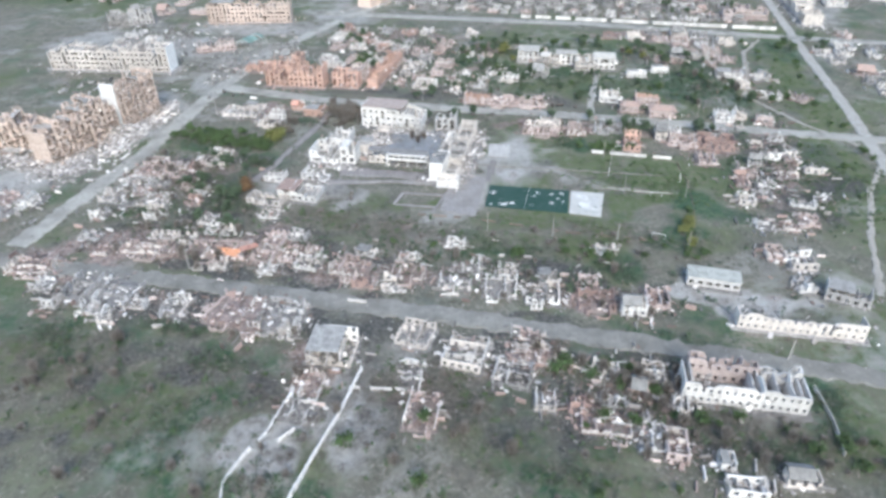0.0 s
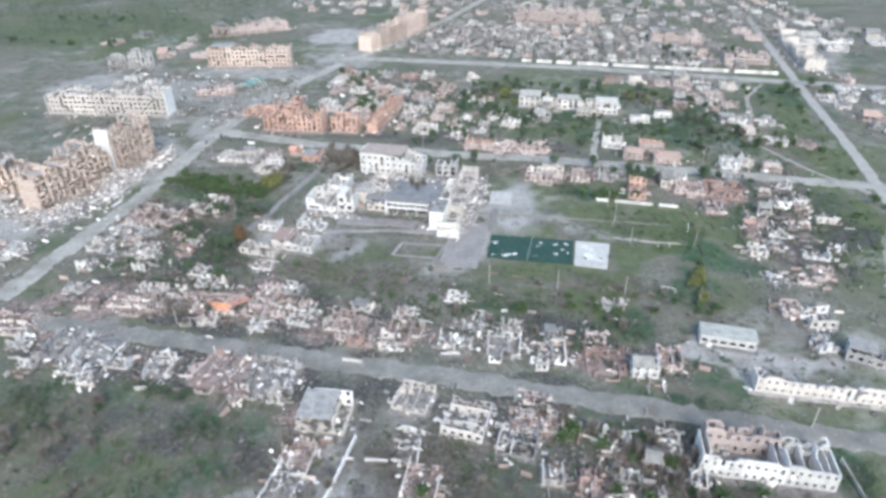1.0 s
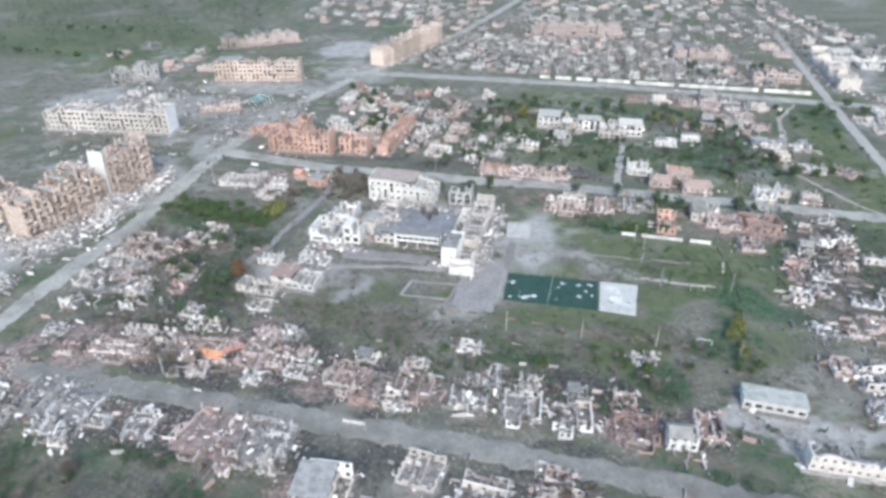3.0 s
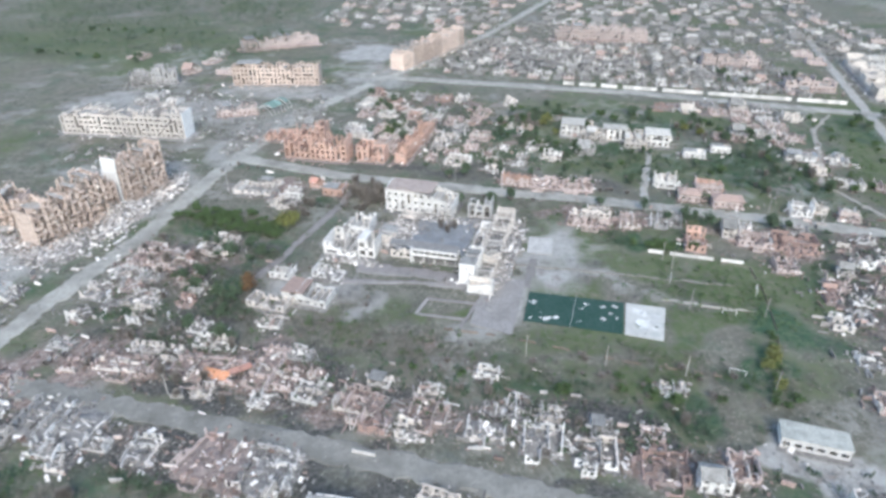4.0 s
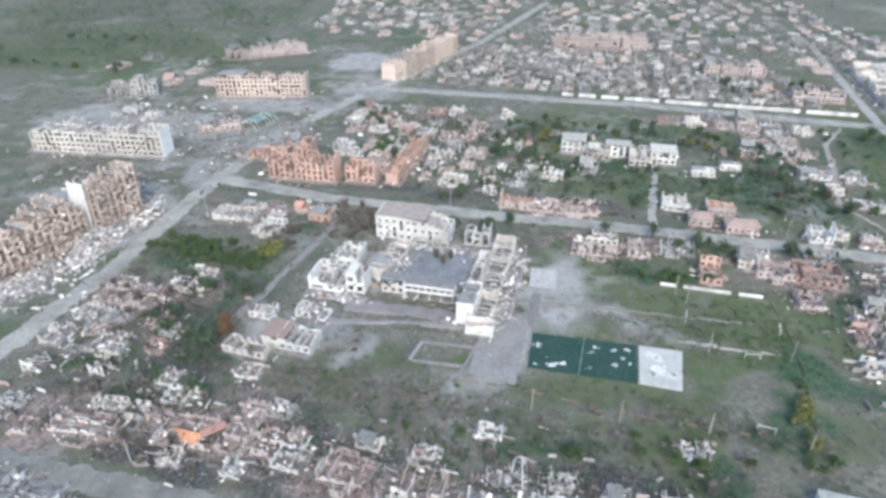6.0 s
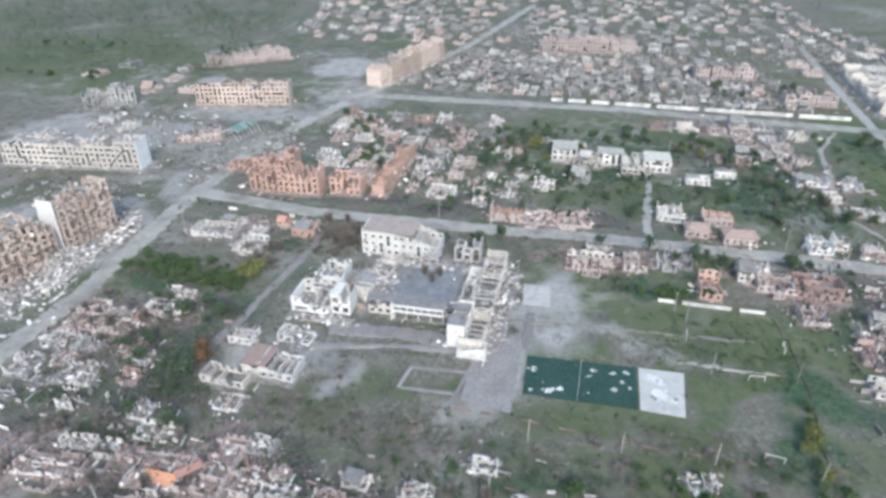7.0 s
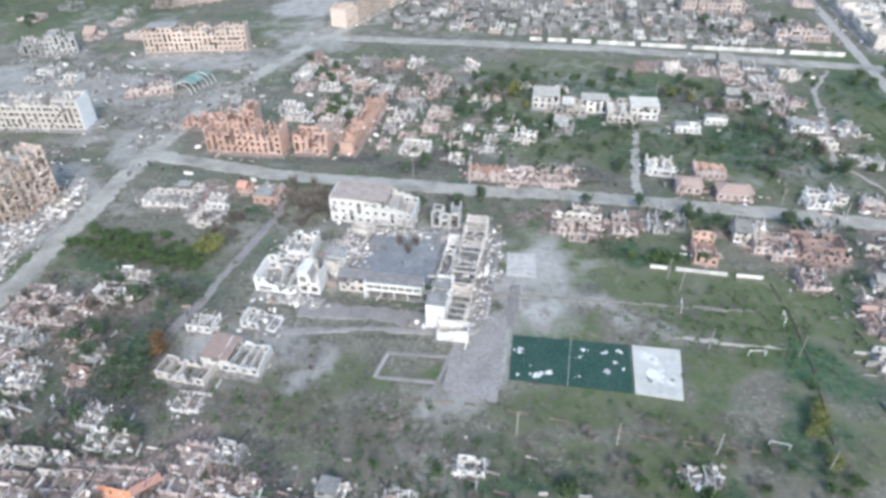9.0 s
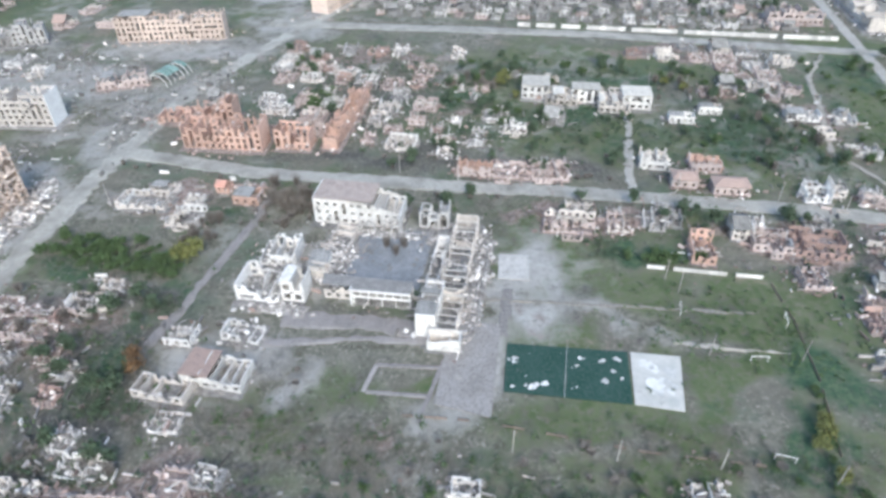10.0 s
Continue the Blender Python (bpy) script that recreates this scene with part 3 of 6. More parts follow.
# bare trampled earth: takes the grass away
BARE = [
    ((-40, 207), (46, 9), 0.5), ((-60, 160), (90, 20), 0.35), ((20, 165), (60, 14), 0.4), ((-125, 250), (24, 26), 0.4), ((-75, 250), (14, 16), 0.4), ((-45, 300), (20, 20), 0.5),
    ((99, 204), (8, 14), 1.0), ((60, 194), (26, 3), 0.8), ((-8, 208), (8, 6), 0.6), ((60, 246), (24, 7), 0.7), ((-60, 110), (12, 14), 0.6), ((-18, 250), (26, 5), 0.9),
]
# pale ash and brick dust; smoke wisps and haze are painted in with it
DUST_AND_SMOKE = [
    ((40, 264), (22, 36), 0.8), ((16, 228), (9, 22), 0.9), ((107, 150), (18, 8), 1.7), ((128, 150), (10, 8), 0.9), ((-16, 128), (12, 12), 0.7), ((-40, 234), (8, 10), 0.8),
    ((-57, 243), (16, 12), 0.9), ((-150, 318), (14, 22), 0.8), ((-185, 262), (26, 20), 0.9), ((-150, 345), (18, 14), 0.7), ((28, 160), (16, 14), 0.6),
]
DUST_AND_SMOKE += [
    ((-22, 112), (16, 20), 0.95), ((-44, 97), (8, 18), 1.0), ((0, 100), (14, 16), 0.5), ((45, 105), (24, 14), 0.45),
]
DUST_AND_SMOKE += [
    ((-40, 278), (16, 14), 0.75), ((-25, 287), (8, 14), 0.7), ((22, 300), (12, 12), 0.7), ((25, 268), (6, 26), 0.8), ((-20, 266), (10, 5), 0.6), ((64, 246), (22, 6), 0.66), ((34, 247), (8, 10), 0.95), ((38, 270), (9, 16), 0.85), ((86, 241), (6, 6), 0.6),
]
DUST_AND_SMOKE += [
    ((-160, 300), (16, 30), 1.1), ((-200, 250), (40, 20), 0.9), ((-180, 440), (60, 40), 0.6), ((-60, 300), (12, 30), 0.5), ((130, 170), (20, 14), 0.5),
]
DUST_AND_SMOKE += [
    ((0, 285), (20, 24), 0.7), ((56, 255), (18, 6), 0.45), ((60, 600), (70, 30), 0.5),
    ((-60, 550), (40, 50), 0.7), ((-120, 430), (30, 40), 0.75), ((-175, 450), (60, 36), 0.75), ((-130, 500), (70, 30), 0.8), ((-78, 615), (26, 34), 1.2), ((-190, 350), (36, 20), 0.85), ((-240, 470), (50, 40), 0.75), ((330, 520), (30, 60), 0.7), ((40, 350), (60, 14), 0.4), ((-130, 380), (20, 20), 0.7),
]

# brick dust and broken brick trodden into the ground
BRICK = [
    ((-95, 190), (44, 10), 1.1), ((-55, 186), (24, 10), 1.1), ((-20, 174), (26, 9), 1.0), ((-130, 186), (22, 8), 1.0), ((-72, 152), (26, 9), 1.15), ((-118, 164), (20, 9), 0.85), ((-122, 254), (20, 14), 0.9), ((-95, 330), (26, 9), 0.95),
    ((58, 152), (9, 10), 1.2), ((32, 124), (12, 10), 1.0), ((52, 98), (16, 9), 1.0), ((-3, 106), (8, 10), 0.8), ((60, 336), (24, 8), 1.0), ((80, 296), (42, 7), 0.95), ((140, 278), (22, 10), 1.0), ((-8, 208), (9, 6), 0.7), ((-18, 252), (24, 4), 0.55),
]
BRICK += [
    ((172, 250), (13, 44), 1.0), ((205, 375), (14, 26), 0.9), ((160, 460), (50, 12), 0.8), ((0, 470), (50, 14), 0.75), ((12, 166), (16, 8), 0.7), ((-108, 262), (14, 8), 0.8), ((-30, 130), (10, 8), 0.9), ((20, 395), (20, 8), 0.6),
]

# dark ground between the houses and along the roads
DARK_GROUND = [
    ((168, 250), (14, 46), 0.95), ((-125, 165), (22, 9), 0.95), ((-75, 152), (24, 9), 0.8),
    ((-60, 112), (16, 14), 0.85), ((-105, 98), (16, 10), 0.75), ((-85, 125), (14, 8), 0.85), ((20, 98), (30, 10), 0.85), ((72, 116), (22, 8), 0.95), ((-112, 122), (10, 8), 0.8),
    # the narrow strips put the verge's dark growth and its shadow into the colour
    ((-70, 190), (70, 14), 0.8), ((20, 168), (70, 14), 0.85), ((45, 162), (26, 11), 1.3), ((-60, 173), (70, 3.5), 1.15), ((30, 139), (50, 2.5), 1.0), ((-25, 147), (30, 3), 1.0), ((-85, 156), (60, 14), 0.75), ((30, 124), (50, 14), 0.8), ((180, 250), (30, 60), 0.75), ((20, 348), (130, 16), 0.7),
    ((55, 100), (40, 16), 0.75), ((-20, 112), (24, 20), 0.6), ((-88, 214), (26, 14), 0.85), ((-60, 205), (40, 8), 0.7), ((-40, 240), (30, 10), 0.5), ((-100, 250), (40, 30), 0.7), ((-20, 410), (40, 50), 0.7), ((60, 318), (110, 4), 0.7), ((-30, 140), (40, 6), 0.85), ((70, 600), (130, 50), 0.9),
]


def make_ground():
    def axis(lo, hi, step):
        fine = list(np.arange(lo, hi + step, step))
        out, s = [], step
        x = fine[-1]
        while x < 6000:
            s *= 1.35
            x += s
            out.append(x)
        low, s, x = [], step, lo
        while x > -6000:
            s *= 1.35
            x -= s
            low.append(x)
        return np.array(low[::-1] + fine + out)
    xs, ys = axis(-300, 360, 2.6), axis(-20, 720, 2.6)
    X, Y = np.meshgrid(xs, ys)
    n1, n2, n3 = lattice(X, Y, 46, 1), lattice(X, Y, 17, 2), lattice(X, Y, 6.5, 3)
    XW, YW = X + 22 * (lattice(X, Y, 19, 7) - 0.5) + 9 * (n3 - 0.5), Y + 22 * (lattice(X, Y, 19, 8) - 0.5) + 9 * (lattice(X, Y, 8, 9) - 0.5)
    grass = 0.36 + 0.6 * (n1 - 0.5) + 0.6 * (n2 - 0.5) + 0.3 * (n3 - 0.5)
    for (x, y), (rx, ry), s in GREEN:
        grass = np.maximum(grass, blob(XW, YW, x, y, rx, ry) * s * (0.62 + 0.3 * n2 + 0.15 * n3))
    dust_and_smoke = 0.24 + 0.5 * (lattice(X, Y, 30, 5) - 0.5) + 0.35 * (n3 - 0.5)
    for (x, y), (rx, ry), s in DUST_AND_SMOKE:
        dust_and_smoke = np.maximum(dust_and_smoke, blob(XW, YW, x, y, rx, ry) * s * (0.6 + 0.35 * n3 + 0.15 * n1))
    grass += 0.08 * ((X > -50) & (Y > 178) & (Y < 480)) + 0.16 * blob(X, Y, 85, 222, 62, 46)
    lush = 0.28 + 0.5 * (lattice(X, Y, 24, 21) - 0.5) + 0.4 * (lattice(X, Y, 9, 22) - 0.5)
    for (x, y), (rx, ry), s in LUSH:
        lush = np.maximum(lush, blob(XW, YW, x, y, rx, ry) * s * (0.55 + 0.3 * n2 + 0.35 * n3))
    for (x, y), (rx, ry), s in BARE:
        grass -= blob(XW, YW, x, y, rx, ry) * s * 0.6
    dust_and_smoke -= 0.3 * blob(X, Y, 122, 226, 34, 34)
    for line, half in ((((-420, 250), (-166, 187), (4, 147), (138, 111), (420, 36)), 3.5), (((-126, 372), (22, 328), (150, 299), (235, 276), (420, 236)), 4.5), (((-164, 196), (-142, 278), (-130, 350), (-112, 423), (-48, 548)), 4.5)):
        away = np.full(X.shape, 1e9)
        for (ax, ay), (bx, by) in zip(line, line[1:]):
            q = np.clip(((X - ax) * (bx - ax) + (Y - ay) * (by - ay)) / ((bx - ax) ** 2 + (by - ay) ** 2), 0, 1)
            away = np.minimum(away, np.hypot(X - ax - q * (bx - ax), Y - ay - q * (by - ay)))
        dust_and_smoke = np.maximum(dust_and_smoke, np.clip(1.1 - (away - half) / 4.5, 0, 1) * (0.05 + 0.55 * lattice(X, Y, 12, 15)))
    dark_ground = 0.22 + 0.5 * (lattice(X, Y, 13, 11) - 0.5) + 0.3 * (lattice(X, Y, 6, 12) - 0.5)
    for (x, y), (rx, ry), s in DARK_GROUND:
        dark_ground = np.maximum(dark_ground, blob(XW, YW, x, y, rx, ry) * s * (0.35 + 0.75 * lattice(X, Y, 10, 13)))
    brick = 0.16 + 0.5 * (lattice(X, Y, 21, 31) - 0.5) + 0.3 * (n3 - 0.5)
    for (x, y), (rx, ry), s in BRICK:
        brick = np.maximum(brick, blob(XW, YW, x, y, rx, ry) * s * (0.55 + 0.35 * lattice(X, Y, 11, 32) + 0.3 * n3))
    Z = -0.3 + 0.25 * (n2 - 0.5) + 0.2 * (n3 - 0.5)
    nx, ny = len(xs), len(ys)
    idx = np.arange(nx * ny).reshape(ny, nx)
    faces = np.stack([idx[:-1, :-1], idx[:-1, 1:], idx[1:, 1:], idx[1:, :-1]], -1).reshape(-1, 4)
    me = bpy.data.meshes.new("ground")
    me.from_pydata(np.stack([X, Y, Z], -1).reshape(-1, 3).tolist(), [], faces.tolist())
    for nm, arr in (("grass", grass), ("lush", lush), ("dust_and_smoke", dust_and_smoke), ("brick", brick), ("dark_ground", dark_ground)):
        me.attributes.new(nm, "FLOAT", "POINT").data.foreach_set("value", np.clip(arr, 0, 1.5).reshape(-1).astype(np.float32))
    me.materials.append(GROUND)
    me.shade_smooth()
    tagged(new("ground", me), "overgrown waste ground with grass, dust, ash and painted smoke wisps", "ground", kind="structure")


make_ground()


def strip(name, pts, width, material, label, category, z=0.05, rag=0.8, kind="structure", seed=1):
    """A road or path: a ribbon of that width along a line, with slightly ragged edges and a camber."""
    rnd = random.Random(seed)
    line = []
    for (ax, ay), (bx, by) in zip(pts, pts[1:]):
        n = max(1, int(math.hypot(bx - ax, by - ay) / 2.5))
        line += [(ax + (bx - ax) * i / n, ay + (by - ay) * i / n) for i in range(n)]
    line.append(pts[-1])
    if name == "road":
        ROADS.append((line, width))
    g = Geo()
    for i, (x, y) in enumerate(line):
        a, b = line[max(0, i - 1)], line[min(len(line) - 1, i + 1)]
        dx, dy = b[0] - a[0], b[1] - a[1]
        L = math.hypot(dx, dy)
        nx, ny = -dy / L, dx / L
        for s, zz in ((-0.5, -0.45), (-0.46, z), (0, z + 0.06), (0.46, z), (0.5, -0.45)):
            w = width * s + (rnd.uniform(-rag, rag) if abs(s) > 0.1 else 0)
            g.v.append((x + nx * w, y + ny * w, zz))
    for i in range(len(line) - 1):
        for k in range(4):
            a = i * 5 + k
            g.f.append((a, a + 5, a + 6, a + 1))
    me = g.mesh(name, material)
    return tagged(new(name, me), label, category, kind=kind)


ROADS = []
strip("road", [(-420, 250), (-166, 187), (4, 147), (138, 111), (420, 36)], 8.5, ASPHALT, "dusty cracked asphalt main road", "road", rag=1.3)
strip("road", [(-164, 196), (-142, 278), (-130, 350), (-112, 423), (-85, 485), (-48, 548), (30, 690), (120, 900)], 9, ASPHALT, "dusty asphalt side street strewn with debris", "road", z=0.0, rag=1.4)
strip("road", [(-126, 372), (-62, 347), (22, 328), (60, 321), (150, 299), (190, 287), (235, 276), (420, 236)], 9, ASPHALT, "dusty asphalt street", "road", z=0.03)
strip("road", [(340, 680), (302, 545), (268, 420), (240, 312), (222, 250), (205, 190), (188, 110), (170, 40)], 6.5, PALE_TRACK, "pale dusty road along a green strip", "road", z=0.02)
strip("road", [(-80, 545), (-48, 536), (122, 500), (283, 449), (420, 412)], 11, ASPHALT, "wide dusty road beside a pale wall", "road", z=0.07)
strip("track", [(222, 268), (205, 300), (192, 340), (212, 385), (225, 420), (250, 450)], 2.4, TRACK, "pale dirt track through grass", "track", z=-0.02)
strip("track", [(226, 255), (200, 225), (180, 190), (160, 150)], 2.4, TRACK, "pale dirt track through grass", "track", z=-0.06)
strip("track", [(114.5, 393), (112, 378), (104, 354), (97, 330), (95, 319)], 3.6, PALE_TRACK, "pale dirt drive", "track", z=-0.02)
# paths of the school grounds
strip("path", [(-40, 254.5), (-15, 250.5), (8, 244)], 7.0, WORN_PAVING, "worn brown-grey paved path", "path", z=-0.02)
strip("path", [(-45, 244), (-14, 243), (11, 239)], 2.2, WORN_PAVING, "worn brown-grey paved path", "path", z=-0.04)
strip("path", [(-80, 246), (-74, 261), (-66, 284), (-58, 306), (-53, 330)], 3.2, WORN_PAVING, "worn grey drive beside the school", "path", z=-0.03)
strip("path", [(-10, 232), (10, 229)], 1.3, WORN_PAVING, "pale worn garden path", "path", rag=0.12, z=-0.03)
strip("path", [(-13, 222), (4, 219)], 1.3, WORN_PAVING, "pale worn garden path", "path", rag=0.12, z=-0.03)
strip("path", [(10, 232), (1, 210)], 1.3, WORN_PAVING, "pale worn garden path", "path", rag=0.12, z=-0.06)
strip("path", [(-10, 232), (-14, 222)], 1.3, WORN_PAVING, "pale worn garden path", "path", rag=0.12, z=-0.06)
strip("path", [(19, 259), (87, 247), (112, 243)], 0.9, TRACK, "pale worn path across grass", "path", z=-0.03)
strip("path", [(80, 233), (113, 225)], 0.9, TRACK, "pale worn path across grass", "path", z=-0.03)
strip("path", [(34, 262), (29, 240)], 3.0, PAVING, "pale grey paved path", "path", z=-0.05)


def plate(name, corners, z, material, label, category, kind="structure"):
    """A thin flat slab with those corners."""
    g = Geo()
    g.hexa([(x, y, -0.5) for x, y in corners] + [(x, y, z) for x, y in corners])
    return tagged(new(name, g.mesh(name, material)), label, category, kind=kind)


plate("sports_pitch", [(25.8, 218.8), (60.6, 211), (65, 230.2), (29.6, 237)], 0.06, TURF, "dark green artificial-turf pitch pocked by blasts", "sports pitch")
plate("sand_court", [(61.2, 210.9), (74, 207.4), (80, 227), (65.8, 230.1)], 0.05, SAND, "pale sandy sports court", "sports court")
plate("paved_yard", [(5.8, 216), (21, 210), (29, 245), (14, 249)], 0.02, PAVING, "grey paved school yard", "yard")
plate("courtyard", [(-27, 271), (4, 264), (12, 296), (-16, 303)], 0.02, SCORCHED, "dark scorched school courtyard", "courtyard")
plate("concrete_pad", [(31.4, 267.6), (41.8, 265.6), (44.2, 279), (33.8, 281)], 0.08, PALE_CONCRETE, "pale concrete pad beside the school", "slab")


def spot(x, y, r, seed, z):
    rnd = random.Random(seed)
    g = Geo()
    n = 11
    g.v = [(x, y, z + 0.03)] + [(x + r * rnd.uniform(0.5, 1.2) * math.cos(6.283 * i / n), y + r * rnd.uniform(0.5, 1.2) * math.sin(6.283 * i / n), z) for i in range(n)]
    g.f = [(0, 1 + i, 1 + (i + 1) % n) for i in range(n)]
    tagged(new("blast_mark", g.mesh("blast_mark", WHITE_DUST)), "pale blast mark scattered over the green turf", "blast mark", "blast marks on the pitch")


rs = random.Random(4)
for k in range(16):
    u, v = rs.uniform(0.05, 0.95), rs.uniform(0.08, 0.92)
    bx, by = 24 + 36.5 * u + 5.2 * v, 218.5 - 7.3 * u + 19.5 * v
    r0 = rs.choice([0.4, 0.6, 0.8, 1.2])
    spot(bx, by, r0, k, 0.09)
    for q in range(rs.choice([0, 1, 2, 3])):
        spot(min(max(bx + rs.uniform(-1.6, 1.6), 26), 60), min(max(by + rs.uniform(-0.8, 0.8), 213), 236), r0 * rs.uniform(0.4, 0.8), 50 + k * 4 + q, 0.1 + 0.01 * q)
g = Geo()
g.bar((42.3, 214.9, 0.075), (47.7, 234.6, 0.075), 0.14)
tagged(new("pitch_lines", g.mesh("pitch_lines", PALE_CONCRETE)), "faded white lines on the green pitch", "markings", kind="structure")
for k in range(16):
    spot(66 + rs.uniform(0, 9), 214 + rs.uniform(0, 11), rs.uniform(0.8, 2.6), 200 + k, 0.07 + 0.004 * k)

# ---- school ----
block("school_wing", "white three-storey school wing with a torn brown flat roof", "school building", -15.5, 309.5, 33, 13, -14, 3, 3.5, "white", [3, 3, 3, 2.9, 2.5, 1.9], 11, roof=0.62, gone=0.03, ww=1.5, wh=1.2, sill=1.2, roof_mat=ROOF_FELT, rough=0, panel="low", chaos=0.8, heap=0.4, bed="grey")
block("school_wing", "cream three-storey school wing burnt out to a roofless shell", "school building", 17.2, 268, 60, 8.5, 76, 3, 2.9, "cream", [2.6, 2.3, 2.6, 1.9, 2.7, 1.6, 2.4, 1.7, 2.3], 12, gone=0.3, ww=2.0, wh=1.7, slabs=False, frame_=True, chaos=1.0, rough=1.5, heap=0.35, bed="grey", cross=0.6)
block("school_corridor", "white school corridor wing with a grey flat roof", "school building", 7.4, 251.5, 19, 6.0, 76, 3, 2.8, "white", [3, 3, 2.8, 2.4], 18, roof=0.8, gone=0.08, ww=1.6, wh=1.4, panel="low", chaos=0.4, rough=0.3, heap=0.2, bed="grey")
block("school_corridor", "low broken corridor beside the scorched courtyard", "school building", 11.4, 276, 28, 4.0, 76, 2, 2.8, "white", [1.6, 0.9, 1.3, 0.6, 1.5], 60, gone=0.35, ww=1.8, wh=1.6, chaos=1.2, heap=0.4, bed="grey", slabs=False)
block("school_porch", "low white porch at the end of the school wing", "school building", 10.6, 237.6, 10, 4.5, -13, 1, 4.2, "white", [1, 0.95, 1], 19, gone=0.0, ww=0.5, wh=0.6, heap=0.2, rough=0.2, bed="grey")
link_ = thing("school_link", -8.2, 256.9, -12.6, "white school link with a window ribbon over an open ground floor", "school building")
g = Geo()
corners_ = [(-9.8, -0.2), (9.8, -0.2), (9.6, 5.9), (-20.5, 6.7), (-20, 1.6), (-9.8, 1.6)]
n_ = len(corners_)
g.v = [(a, b, 6.2) for a, b in corners_] + [(a, b, 6.5) for a, b in corners_]
g.f = [tuple(reversed(range(n_))), tuple(range(n_, 2 * n_))] + [(i, (i + 1) % n_, n_ + (i + 1) % n_, n_ + i) for i in range(n_)]
part("roof", g, DARK_ROOF, link_, "grey worn flat roof")
for name_, z0_, z1_ in (("parapet", 5.9, 6.7), ("sill_band", 3.5, 4.3)):
    g = Geo()
    g.box(-9.7, 9.7, -0.5, -0.22, z0_, z1_)
    part(name_, g, WHITE_PANEL, link_, "white band of the window ribbon")
g = Geo()
g.box(-9.6, 9.6, -0.15, 5.3, 3.1, 3.38)
part("floor_slab", g, CONCRETE, link_)
for i in range(8):
    g = Geo()
    g.box(-0.2, 0.2, -0.46, -0.26, 4.31, 5.89)
    part("mullion", g, WHITE_PANEL, link_, m=pose(-9.3 + i * 2.657, 0, 0))
for i in range(5):
    for yy in (0.2, 4.6):
        g = Geo()
        g.box(-0.2, 0.2, yy, yy + 0.4, -0.4, 3.08)
        part("column", g, PALE_CONCRETE, link_, m=pose(-9.2 + i * 4.6, 0, 0))
g = Geo()
g.box(-10.25, -9.82, -0.6, 1.2, -0.4, 6.7)
part("end_pier", g, WHITE_PANEL, link_, "white end pier")
g = Geo()
wall(g, 19, lambda q: 6.15, 0.3, 2, 3.0, bay=3.0, ww=1.8, wh=1.6, rnd=random.Random(3))
part("back_wall", g, PLASTER["white"], link_, m=pose(9.5, 5.75, 0, 0, 0, 180))
g = Geo()
wall(g, 9.2, skyline(random.Random(6), 9.2, 5.6, 0.5), 0.3, 2, 3.0, bay=3.0, ww=1.5, wh=1.5, gone=0.2, rnd=random.Random(4))
part("side_wall", g, PLASTER["cream"], link_, m=pose(-19.7, 1.9, 0))
g = Geo()
mound(g, random.Random(15), 20, 6, 0.5, 18)
part("rubble_bed", g, BED["grey"], link_, "low bed of ash and rubble", m=pose(0, 2.8, 0))["kind"] = "stuff"
block("school_stair", "white stair block broken open to its frame", "school building", 12.4, 302, 11, 7, -13, 3, 3.3, "white", [2.9, 3, 2.4], 20, gone=0.45, ww=2.6, wh=2.2, frame_=True, slabs=True, chaos=0.5, heap=0.3, bed="grey")
block("school_wing", "white frames of a collapsed wing at the courtyard", "school building", -8.5, 299.5, 16, 4, -14, 2, 3.4, "white", [1.2, 1.7, 0.8, 1.9], 61, gone=0.4, ww=2.4, wh=2.2, frame_=True, chaos=1.5, slabs=False, heap=0.4, bed="grey")
block("school_wing", "cream school wing collapsed to stumps of walls", "school building", -25, 286, 28, 8, 70, 2, 3.4, "cream", [1.2, 0.6, 0.5, 1.0], 15, gone=0.4, frame_=True, chaos=2, slabs=False, heap=0.6, bed="grey")
block("school_tower", "white two-storey corner block with two tall openings", "school building", -36.2, 266.2, 7.5, 8.5, -14, 2, 3.8, "white", [2, 2, 2], 62, roof=0.5, gone=0.12, bay=3.6, ww=2.3, wh=2.3, roof_mat=PALE_CONCRETE, rough=0, heap=0.2, bed="grey")
block("school_hall", "white school hall with collapsed roof", "school building", -47.5, 269.5, 14.5, 13, -13, 2, 3.4, "white", [1.9, 1.5, 1.0, 0.7], 16, gone=0.22, ww=1.4, bay=3.4, chaos=1.0, heap=0.5, bed="grey", slabs=False)
block("school_annex", "white school annex, roofless with gaping windows", "school building", -43.5, 287, 13, 11, -10, 2, 3.4, "white", [1.4, 1.9, 1.2, 1.7], 17, gone=0.3, ww=1.8, frame_=True, chaos=1.0, slabs=False, heap=0.4, bed="grey")
block("school_annex", "low grey-roofed annex between hall and courtyard", "school building", -29.5, 279, 6, 9, -13, 1, 3.6, "white", [1, 1, 1], 63, roof=1.0, gone=0.1, bay=2.8, ww=1.2, rough=0, heap=0.2, bed="grey")

